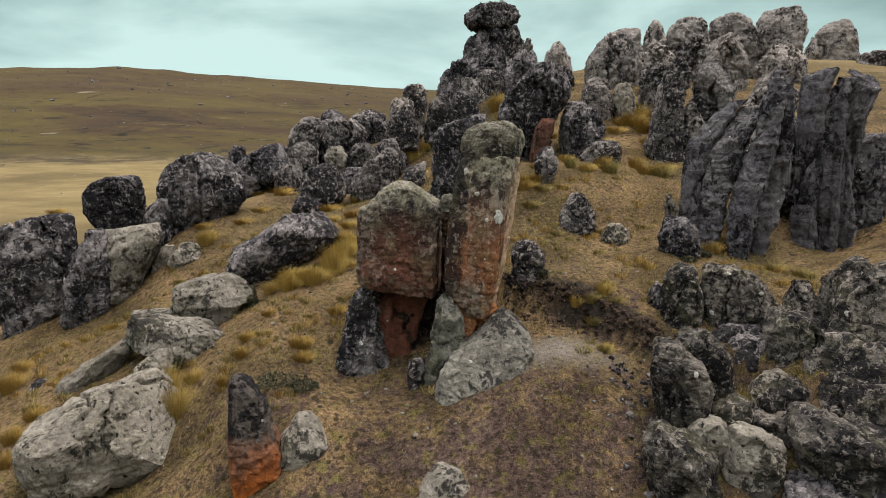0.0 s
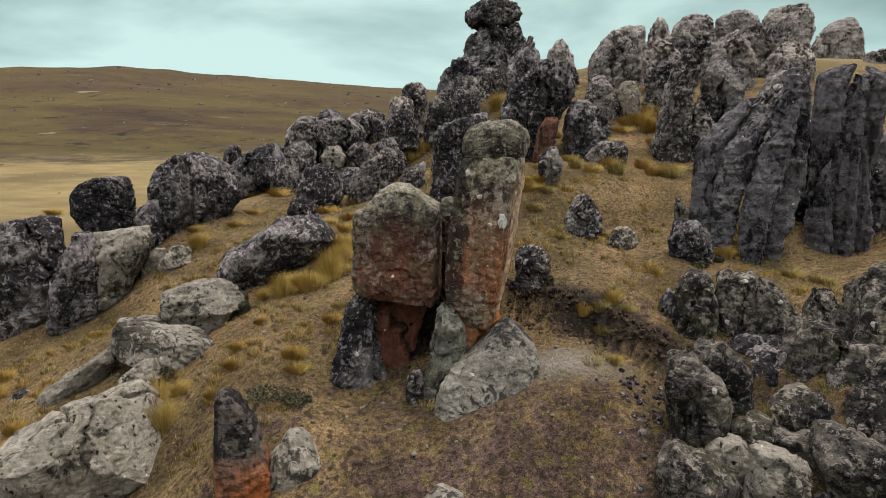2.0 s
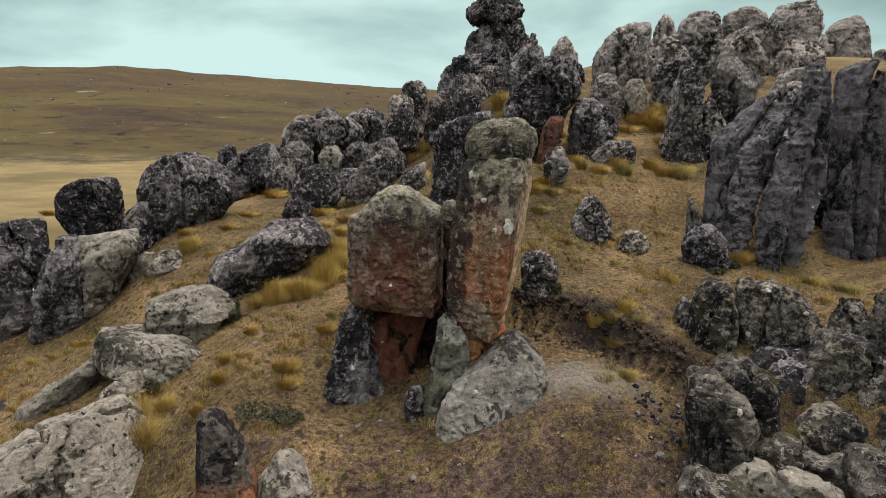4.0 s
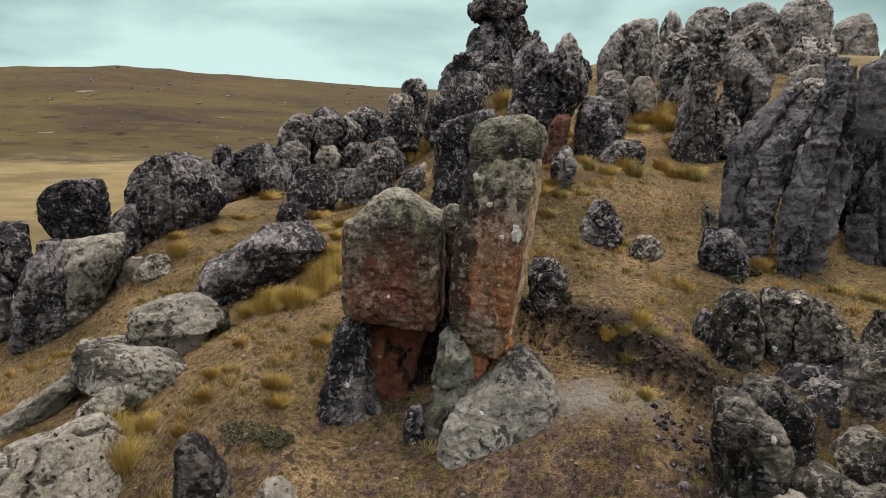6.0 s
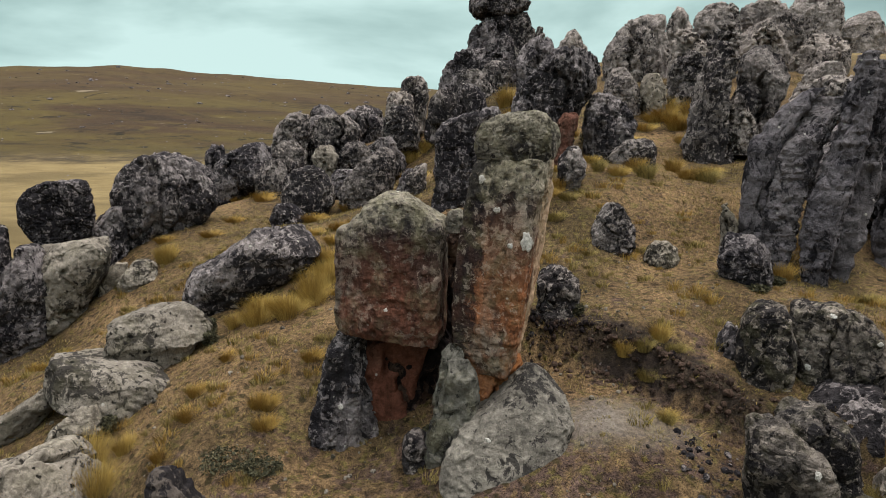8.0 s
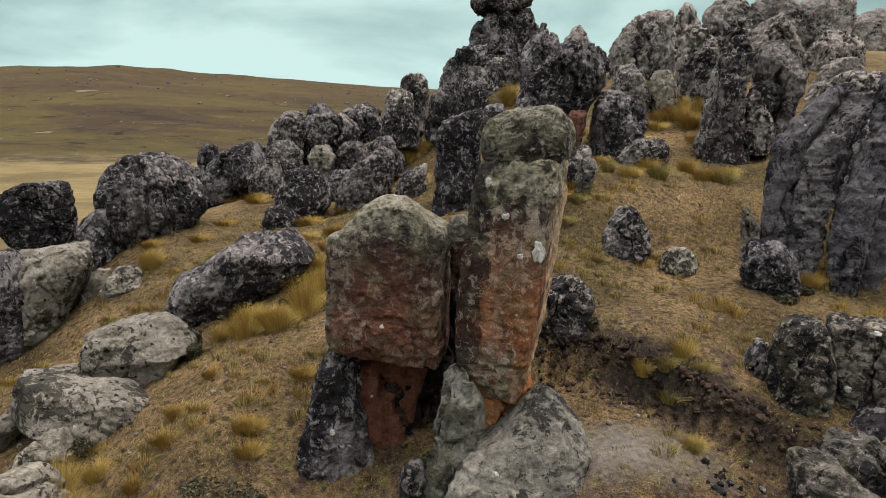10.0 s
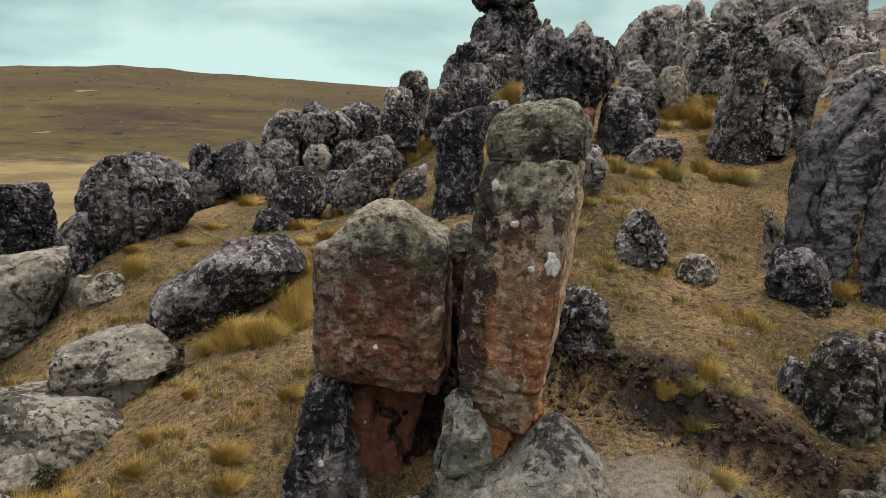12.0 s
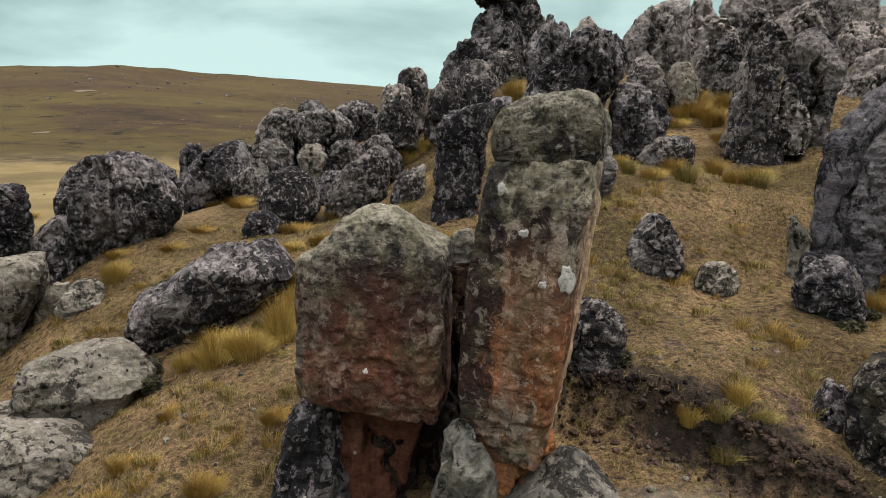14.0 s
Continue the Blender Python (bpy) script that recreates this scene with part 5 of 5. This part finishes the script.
rock("boulder", "black-crusted rough boulder in the heap", 7.98, 12.00, -2.36, [(0.00, 0.03, 1.36), (0.89, 0.03, 1.43), (1.36, 0.02, 1.40), (1.83, -0.06, 1.20)], ROCK_DARK, 288, sub=6, turn=-31, **HEAP | dict(group="heap of boulders"))
# two dark backing rocks added under the heap to blacken its gaps
rock("boulder", "black-crusted rough boulder in the heap", 9.61, 15.60, -1.93, [(-0.00, -0.04, 2.39), (0.50, -0.00, 2.39), (1.82, -0.10, 2.36), (2.97, 0.00, 2.13), (3.82, 0.33, 1.70)], ROCK_HEAP, 111, deep=0.85, sub=6, crag=0.06, lump=0.06, pit=0.02, joints=1, turn=-32, group="heap of boulders")
rock("boulder", "black-crusted rough boulder in the heap", 7.14, 14.60, -2.44, [(-0.00, 0.02, 1.53), (0.50, 0.03, 1.53), (1.90, 0.00, 1.18), (2.73, 0.01, 0.84)], ROCK_HEAP, 112, deep=0.85, sub=6, crag=0.06, lump=0.06, pit=0.02, joints=1, turn=-26, group="heap of boulders")

# ---- the bank's edge ----
rock("boulder", "dark earthy rock in the eroded bank", 3.47, 18.90, 0.78, [(-0.00, -0.00, 0.58), (0.50, -0.00, 0.58), (0.78, -0.00, 0.53), (0.98, -0.04, 0.30)], ROCK_DARK, 113, deep=0.70, sub=5, crag=0.08, turn=-10, group="rocks of the bank")
rock("boulder", "dark earthy rock in the eroded bank", 4.75, 18.50, 0.13, [(-0.00, 0.00, 0.77), (0.50, 0.00, 0.77), (1.00, -0.00, 0.70), (1.28, -0.03, 0.44)], ROCK_DARK, 114, deep=0.70, sub=5, crag=0.08, turn=-14, group="rocks of the bank")
rock("boulder", "dark earthy rock in the eroded bank", 5.59, 18.00, 0.03, [(-0.00, 0.02, 0.46), (0.50, 0.04, 0.46), (1.15, 0.00, 0.44), (1.55, -0.00, 0.30)], ROCK_DARK, 115, deep=0.70, sub=5, crag=0.08, turn=-17, group="rocks of the bank")
rock("boulder", "dark earthy rock in the eroded bank", 2.09, 19.30, 0.76, [(0.00, -0.01, 0.38), (0.50, -0.01, 0.38), (0.81, 0.00, 0.32), (0.98, 0.02, 0.17)], ROCK_DARK, 116, deep=0.70, sub=5, crag=0.08, turn=-6, group="rocks of the bank")
rock("boulder", "dark earthy rock in the eroded bank", 3.64, 18.30, 0.52, [(-0.00, 0.01, 0.44), (0.50, 0.01, 0.44), (0.82, 0.00, 0.36), (0.99, -0.00, 0.20)], ROCK_DARK, 117, deep=0.70, sub=5, crag=0.08, turn=-11, group="rocks of the bank")


# ---- grass ----
def grass_material(name, a, b, c):
    m, nt, bsdf = fresh(name)
    geo = nt.nodes.new("ShaderNodeNewGeometry")
    info = nt.nodes.new("ShaderNodeObjectInfo")
    r = mathn(nt, "FRACT", mathn(nt, "ADD", geo.outputs["Random Per Island"], mathn(nt, "MULTIPLY", info.outputs["Random"], 0.35)))
    link(nt, ramp(nt, r, [(0.0, a), (0.45, b), (1.0, c)]), bsdf.inputs["Base Color"])
    bsdf.inputs["Roughness"].default_value = 0.75
    return m


STRAW = grass_material("straw_grass", (0.150, 0.094, 0.025), (0.290, 0.190, 0.048), (0.385, 0.285, 0.090))
OCHRE = grass_material("ochre_grass", (0.110, 0.065, 0.018), (0.225, 0.138, 0.032), (0.310, 0.205, 0.058))
OLIVE = grass_material("olive_grass", (0.075, 0.058, 0.021), (0.155, 0.122, 0.038), (0.27, 0.205, 0.072))
DRY = grass_material("dry_turf", (0.075, 0.055, 0.022), (0.15, 0.112, 0.042), (0.24, 0.185, 0.075))
BUSH = grass_material("dark_leaves", (0.018, 0.018, 0.012), (0.040, 0.040, 0.024), (0.085, 0.075, 0.042))


def blades(rng, count, radius, height, spread, width, base=(0, 0, 0)):
    """Curved tapering blades as verts and quads; each blade is an island."""
    a = rng.uniform(0, 2 * np.pi, count)
    r = radius * np.sqrt(rng.uniform(0, 1, count))
    lean = np.clip(rng.normal(0.55, 0.3, count), 0.02, 1.4) * spread * (0.4 + r / max(radius, 1e-6))
    L = height * rng.uniform(0.55, 1.0, count)
    la = a + rng.normal(0, 0.5, count)
    out = []
    for s, wd in ((0.0, 1.0), (0.4, 0.9), (0.75, 0.6), (1.0, 0.08)):
        px = base[0] + r * np.cos(a) + L * lean * s ** 1.8 * np.cos(la)
        py = base[1] + r * np.sin(a) + L * lean * s ** 1.8 * np.sin(la)
        pz = base[2] + L * (s - 0.28 * lean * s ** 2.2) - 0.05 * (s == 0.0)
        sx, sy = -np.sin(la + 0.9) * width * wd, np.cos(la + 0.9) * width * wd
        out.append(np.stack([px - sx, py - sy, pz], 1))
        out.append(np.stack([px + sx, py + sy, pz], 1))
    v = np.stack(out, 1).reshape(-1, 3)
    o = np.arange(count)[:, None] * 8
    q = np.concatenate([o + np.array([[k, k + 1, k + 3, k + 2]]) for k in (0, 2, 4)], 0)
    return v, q


TUFTS = {}


def tussock(x, y, height, wide, kind="straw", seed=0):
    """A bunch of dry mountain grass at (x, y)."""
    key = (kind, seed % 4)
    mats = {"straw": STRAW, "ochre": OCHRE, "olive": OLIVE}
    if key not in TUFTS:
        rng = np.random.default_rng(40 + seed % 4)
        v, q = blades(rng, 760, 0.34, 1.0, 0.80, 0.0055)
        TUFTS[key] = mesh_object("grass_tussock", v, q, mats[kind])
        ob = TUFTS[key]
    else:
        ob = new("grass_tussock", TUFTS[key].data)
    ob.location = (x, y, ground_z(x, y) - 0.09)
    ob.rotation_euler = (0, 0, seed * 1.3)
    ob.scale = (wide, wide * 0.9, height)
    label = {"straw": "bright straw-yellow tussock of dry grass", "ochre": "low ochre-brown tussock of dry grass", "olive": "olive-brown tussock of half-dry grass"}[kind]
    return tagged(ob, label, "grass tussock", "grass tussocks")


def shrub(x, y, height, wide, seed):
    """A low dark bush of many small leaves."""
    rng = np.random.default_rng(seed)
    n = 1800
    d = rng.normal(0, 1, (n, 3))
    d /= np.linalg.norm(d, axis=1, keepdims=True)
    c = d * (rng.uniform(0.3, 1, (n, 1)) ** 0.5) * np.array([wide / 2, wide / 2, height / 2]) * (1 + 0.3 * vnoise(d * 2.0 + seed))[:, None]
    c[:, 2] += height / 2
    a, b = rng.normal(0, 0.015, (n, 3)), rng.normal(0, 0.015, (n, 3))
    v = np.stack([c - a, c - b, c + a, c + b], 1).reshape(-1, 3)
    q = np.arange(4 * n).reshape(-1, 4)
    ob = mesh_object("shrub", v, q, BUSH)
    ob.location = (x, y, ground_z(x, y) - 0.05)
    return tagged(ob, "small dark green bush growing against a rock", "shrub", "shrubs")


def meadow(name, count, span, height, material, seed, label, thresh, per=6, width=0.006):
    rng = np.random.default_rng(seed)
    x0, x1, y0, y1 = span
    pts = np.stack([rng.uniform(x0, x1, count * 3), rng.uniform(y0, y1, count * 3)], 1)
    p3 = np.column_stack([pts, np.zeros(len(pts))])
    bare = np.exp(-((pts[:, 0] - 1.5) ** 2 * 0.5 + (pts[:, 1] - 13.0) ** 2) / 30.0)
    keep = fbm(p3 * 0.7 + seed, 3) - 0.9 * bare + 0.35 * rng.uniform(-1, 1, len(pts)) > thresh
    pts = pts[keep][:count]
    z = terrain(pts[:, 0], pts[:, 1])
    vs, qs, o = [], [], 0
    protos = [blades(np.random.default_rng(seed + k), per, 0.6, 1.0, 1.0 if per < 20 else 0.6, width / height) for k in range(12)]
    hs = height * rng.uniform(0.5, 1.4, len(pts))
    ws = rng.uniform(0.7, 1.8, len(pts))
    for i in range(len(pts)):
        v, q = protos[i % 12]
        vs.append(v * hs[i] * np.array([ws[i], ws[i], 1.0]) + np.array([pts[i, 0], pts[i, 1], z[i]]))
        qs.append(q + o)
        o += len(v)
    ob = mesh_object(name, np.concatenate(vs), np.concatenate(qs), material)
    return tagged(ob, label, "grass", kind="stuff")


meadow("short_grass", 7000, (-17, 13, 11, 32), 0.10, DRY, 5, "short dry yellow grass scattered over the soil", 0.12, 5, 0.004)
meadow("short_grass", 7000, (-17, 13, 11, 32), 0.08, OLIVE, 6, "short olive-brown turf scattered over the soil", -0.05, 5, 0.004)
meadow("short_grass", 4000, (-9, 20, 25, 52), 0.13, DRY, 7, "tawny grass between the rocks of the upper slope", -0.1, 5, 0.007)
meadow("grass_clumps", 300, (-14, 11, 12.5, 27), 0.17, OLIVE, 8, "small olive grass clumps dotted over the meadow", -0.05, 70, 0.0035)
meadow("grass_clumps", 260, (-14, 11, 15, 27), 0.20, OCHRE, 11, "small ochre-yellow grass clumps dotted over the meadow", 0.15, 70, 0.0035)


def pebbles(name, label, x, y, material, seed, least=0.018, most=0.068):
    rng = np.random.default_rng(seed)
    v0, t0 = ball(2)
    z = terrain(x, y)
    vs, ts = [], []
    for i in range(len(x)):
        s = least + (most - least) * rng.uniform() ** 4
        sc = s * rng.uniform(0.6, 1.3, 3)
        vs.append(v0 * sc * (1 + 0.2 * rng.uniform(-1, 1, (len(v0), 1))) + np.array([x[i], y[i], z[i] + 0.2 * s]))
        ts.append(t0 + i * len(v0))
    ob = mesh_object(name, np.concatenate(vs), np.concatenate(ts), material)
    return tagged(ob, label, "pebbles", kind="stuff")


dice = np.random.default_rng(3)
pebbles("pebbles", "loose pale pebbles on the bare soil", dice.uniform(-12, 9, 700), dice.uniform(10.5, 24, 700), ROCK_PALE, 3)
bank_x = dice.uniform(1.8, 6.4, 800)
bank_y = 17.35 - 0.75 * (bank_x - 4.4) + dice.normal(0.05, 0.25, 800)
pebbles("clods", "dark clods of earth and stones along the eroded bank", bank_x, bank_y, ROCK_SHADE_EARTH, 4, 0.02, 0.085)
pebbles("scree", "dark scree at the foot of the boulder heap", dice.normal(4.55, 0.45, 260), dice.uniform(12.0, 16.2, 260), ROCK_DARK, 6, 0.015, 0.09)


def far_stones(count, seed):
    """Dark stones and low bushes dotted over the far hill."""
    rng = np.random.default_rng(seed)
    v0, t0 = ball(2)
    az = np.radians(rng.uniform(-40, 0, count))
    d = rng.uniform(170, 1010, count)
    x, y = d * np.sin(az), d * np.cos(az)
    z = terrain(x, y)
    vs, ts = [], []
    for i in range(count):
        s = d[i] / 1000 * (0.6 + 1.8 * rng.uniform() ** 3)
        vs.append(v0 * s * np.array([rng.uniform(0.8, 2.2), 1.0, rng.uniform(0.5, 1.0)]) * (1 + 0.25 * rng.uniform(-1, 1, (len(v0), 1))) + np.array([x[i], y[i], z[i]]))
        ts.append(t0 + i * len(v0))
    ob = mesh_object("hill_stones", np.concatenate(vs), np.concatenate(ts), ROCK_DARK)
    return tagged(ob, "dark stones and bushes dotted over the far hill", "stones", kind="stuff")


far_stones(380, 9)


# ---- tussocks and shrubs ----
tussock(-7.63, 17.68, 1.20, 0.69, "straw", 1)
tussock(-5.05, 21.73, 0.77, 0.99, "straw", 2)
tussock(-4.32, 21.84, 0.70, 0.85, "straw", 3)
tussock(-3.75, 22.45, 1.05, 0.73, "straw", 4)
tussock(-3.45, 23.12, 0.78, 0.60, "straw", 5)
tussock(-9.58, 27.01, 0.87, 0.62, "straw", 6)
tussock(-5.77, 21.96, 0.56, 0.57, "straw", 7)
tussock(-4.61, 24.59, 0.42, 0.64, "straw", 8)
tussock(-3.55, 25.38, 0.39, 0.83, "straw", 9)
tussock(-4.44, 26.88, 0.34, 0.88, "straw", 10)
tussock(-3.83, 17.80, 0.45, 0.46, "ochre", 11)
tussock(-5.66, 18.71, 0.35, 0.49, "ochre", 12)
tussock(-5.85, 17.14, 0.32, 0.56, "ochre", 13)
tussock(-7.58, 18.89, 0.32, 0.62, "ochre", 14)
tussock(-8.64, 28.63, 0.34, 0.75, "ochre", 15)
tussock(-10.19, 37.14, 0.44, 1.09, "ochre", 16)
tussock(-8.36, 34.79, 0.41, 0.91, "ochre", 17)
tussock(-13.64, 20.12, 0.77, 0.79, "ochre", 18)
tussock(-14.03, 21.36, 0.45, 0.70, "ochre", 19)
tussock(-11.70, 17.04, 0.58, 0.56, "ochre", 20)
tussock(-11.30, 16.15, 0.55, 0.53, "ochre", 21)
tussock(-11.61, 17.94, 0.46, 0.58, "ochre", 22)
tussock(-15.90, 25.15, 0.43, 0.66, "ochre", 23)
tussock(-65.23, 112.08, 1.33, 2.92, "ochre", 24)
tussock(-10.31, 28.46, 0.34, 0.74, "ochre", 25)
tussock(6.96, 14.67, 0.50, 0.38, "olive", 30)
tussock(4.12, 16.41, 0.31, 0.32, "olive", 31)
tussock(-1.13, 20.50, 0.17, 0.13, "olive", 32)
tussock(9.03, 27.80, 0.71, 0.91, "olive", 33)
tussock(6.84, 27.46, 0.70, 0.72, "olive", 34)
tussock(5.36, 28.21, 0.60, 0.55, "olive", 35)
tussock(3.20, 24.18, 0.37, 0.63, "olive", 36)
tussock(3.77, 25.30, 0.34, 0.66, "olive", 37)
tussock(7.97, 17.89, 0.33, 0.47, "olive", 38)
tussock(10.34, 20.46, 0.35, 0.67, "olive", 39)
tussock(10.63, 19.35, 0.36, 0.63, "olive", 40)
tussock(10.08, 15.93, 0.27, 0.31, "olive", 41)
tussock(-1.20, 32.38, 0.77, 0.84, "straw", 42)
tussock(-1.72, 34.83, 0.59, 0.68, "straw", 43)
tussock(10.25, 36.71, 0.81, 1.20, "straw", 45)
tussock(10.10, 34.04, 0.87, 1.11, "straw", 46)
tussock(13.44, 53.34, 0.81, 2.09, "straw", 47)
tussock(12.35, 52.41, 0.71, 1.71, "straw", 48)
tussock(10.51, 38.87, 0.66, 1.01, "straw", 49)
tussock(3.28, 41.23, 1.40, 0.81, "straw", 50)
tussock(1.59, 41.69, 0.64, 0.82, "straw", 53)
tussock(8.75, 34.31, 0.47, 1.12, "straw", 54)
tussock(22.55, 51.12, 0.69, 1.33, "straw", 55)
tussock(7.61, 32.99, 0.39, 1.29, "straw", 56)
tussock(4.81, 32.67, 0.83, 0.64, "straw", 57)
tussock(5.97, 27.71, 0.47, 0.72, "straw", 58)
shrub(-7.93, 19.31, 0.52, 0.43, 59)
shrub(-6.32, 21.49, 0.47, 0.40, 60)
shrub(-4.37, 22.66, 0.31, 0.27, 61)
shrub(-4.13, 16.34, 0.19, 1.25, 62)
shrub(-3.51, 16.16, 0.16, 0.82, 63)
shrub(8.47, 21.35, 0.22, 0.54, 64)
shrub(2.16, 17.47, 0.15, 0.30, 65)
tussock(3.91, 22.74, 0.23, 0.44, "olive", 73)
tussock(5.44, 23.07, 0.27, 0.45, "olive", 74)
tussock(-5.11, 26.78, 0.41, 1.05, "ochre", 75)
tussock(-3.86, 24.55, 0.46, 0.96, "ochre", 76)
tussock(-5.38, 25.81, 0.35, 0.67, "ochre", 77)
tussock(-3.51, 26.76, 0.45, 0.87, "ochre", 78)
tussock(-6.32, 28.15, 0.33, 0.73, "ochre", 79)
tussock(-2.25, 25.34, 0.30, 0.66, "ochre", 81)
tussock(3.42, 38.83, 0.86, 0.86, "straw", 83)
tussock(5.60, 55.99, 0.95, 1.09, "straw", 84)
tussock(2.19, 39.98, 0.68, 0.78, "straw", 85)
tussock(9.22, 49.41, 0.67, 0.77, "straw", 87)
tussock(10.36, 36.02, 0.73, 1.03, "straw", 88)
tussock(9.94, 32.54, 0.61, 0.85, "straw", 89)
tussock(9.42, 35.26, 0.60, 1.15, "straw", 90)
tussock(9.06, 37.48, 0.57, 0.98, "straw", 91)
tussock(6.92, 32.32, 0.38, 1.05, "straw", 92)
tussock(9.61, 28.91, 0.44, 0.75, "straw", 93)
tussock(5.36, 29.54, 0.45, 0.58, "straw", 94)
tussock(3.96, 28.37, 0.38, 0.55, "straw", 95)
tussock(3.24, 26.24, 0.36, 0.68, "straw", 96)
tussock(5.47, 33.40, 0.51, 0.44, "ochre", 97)
tussock(5.49, 35.45, 0.72, 0.55, "ochre", 98)
tussock(4.60, 31.18, 0.53, 0.53, "ochre", 99)


tussock(-7.56, 16.98, 1.30, 0.80, "straw", 100)
tussock(-7.21, 17.04, 1.10, 0.70, "straw", 101)
tussock(-8.00, 17.37, 1.00, 0.60, "straw", 102)
tussock(-9.82, 27.09, 0.75, 0.60, "straw", 103)
tussock(-4.23, 21.69, 0.75, 1.00, "straw", 104)
tussock(-5.17, 22.29, 0.70, 0.80, "straw", 105)
tussock(-3.68, 22.14, 0.80, 0.90, "straw", 106)
tussock(-3.41, 22.92, 0.90, 0.80, "straw", 107)
tussock(-3.26, 23.64, 0.80, 0.70, "straw", 108)
tussock(-3.75, 17.16, 0.42, 0.50, "ochre", 109)
tussock(-4.04, 17.85, 0.40, 0.50, "ochre", 110)
tussock(-5.52, 17.94, 0.35, 0.70, "ochre", 111)
tussock(-7.03, 18.06, 0.50, 0.60, "straw", 112)
tussock(3.70, 18.00, 0.42, 0.40, "straw", 113)
tussock(4.07, 17.79, 0.35, 0.40, "olive", 114)
tussock(4.45, 18.03, 0.50, 0.45, "straw", 115)
tussock(4.72, 17.76, 0.30, 0.40, "olive", 116)
tussock(4.18, 16.59, 0.30, 0.40, "straw", 117)
tussock(4.09, 17.55, 0.30, 0.50, "olive", 118)
tussock(-1.81, 40.83, 0.80, 0.90, "straw", 119)
tussock(-1.13, 41.04, 0.80, 0.70, "straw", 120)
tussock(3.17, 41.22, 1.10, 0.90, "ochre", 121)
tussock(10.11, 34.02, 0.90, 1.10, "ochre", 122)
tussock(11.29, 35.64, 1.00, 1.00, "ochre", 123)
tussock(9.87, 35.31, 0.80, 1.20, "ochre", 124)
tussock(6.78, 32.13, 0.60, 0.90, "straw", 125)
tussock(6.82, 28.68, 0.70, 0.70, "ochre", 126)
tussock(8.45, 29.49, 0.70, 0.70, "ochre", 127)
tussock(8.46, 27.96, 0.60, 0.70, "ochre", 128)
tussock(3.74, 25.95, 0.50, 0.80, "ochre", 129)
tussock(3.13, 25.59, 0.50, 0.80, "ochre", 130)
tussock(11.97, 31.23, 0.80, 0.80, "olive", 131)
tussock(-4.12, 32.46, 0.50, 0.90, "ochre", 132)
tussock(-5.02, 29.46, 0.50, 0.90, "ochre", 133)
tussock(-8.59, 35.61, 0.50, 1.00, "ochre", 134)
tussock(9.02, 22.02, 0.60, 0.50, "ochre", 135)
tussock(-8.38, 30.42, 0.35, 0.70, "ochre", 136)
tussock(-2.94, 26.79, 0.40, 0.80, "ochre", 137)
tussock(-3.17, 19.29, 0.35, 0.50, "ochre", 138)
tussock(-5.30, 19.98, 0.30, 0.60, "ochre", 139)
tussock(-7.36, 21.99, 0.30, 0.50, "ochre", 140)
shrub(5.88, 32.34, 0.70, 0.80, 141)
shrub(6.77, 33.69, 0.60, 0.60, 142)
shrub(7.69, 20.61, 0.20, 0.55, 143)
shrub(-0.40, 17.04, 0.20, 0.30, 144)
shrub(-6.50, 22.08, 0.50, 0.35, 145)
shrub(-7.73, 18.75, 0.45, 0.40, 146)
shrub(10.41, 36.66, 0.60, 0.70, 147)
shrub(2.91, 19.14, 0.30, 0.30, 148)


# ---- lichen on the rocks ----
lichen(ROCKS[1], 1.30, 4.34, 0.16, 0.32, 0)
lichen(ROCKS[25], -13.25, -0.06, 0.20, 0.26, 2)
lichen(ROCKS[23], -14.84, 1.01, 0.25, 0.22, 3)
lichen(ROCKS[98], 6.88, 1.60, 0.11, 0.11, 4)
lichen(ROCKS[99], 5.38, 1.09, 0.09, 0.12, 5)
lichen(ROCKS[1], 0.47, 5.37, 0.10, 0.15, 6)
lichen(ROCKS[1], 0.94, 4.17, 0.08, 0.09, 7)
lichen(ROCKS[1], 0.71, 4.76, 0.12, 0.10, 9)
lichen(ROCKS[3], -1.21, 2.92, 0.07, 0.10, 11)
lichen(ROCKS[10], -4.46, 2.24, 0.10, 0.11, 12)
lichen(ROCKS[98], 7.25, 2.85, 0.10, 0.09, 13)
lichen(ROCKS[98], 7.97, 2.27, 0.12, 0.09, 14)
lichen(ROCKS[4], -2.15, 0.90, 0.09, 0.10, 16)
lichen(ROCKS[8], 0.61, 0.91, 0.09, 0.07, 17)
lichen(ROCKS[106], 8.65, 2.24, 0.10, 0.12, 20)
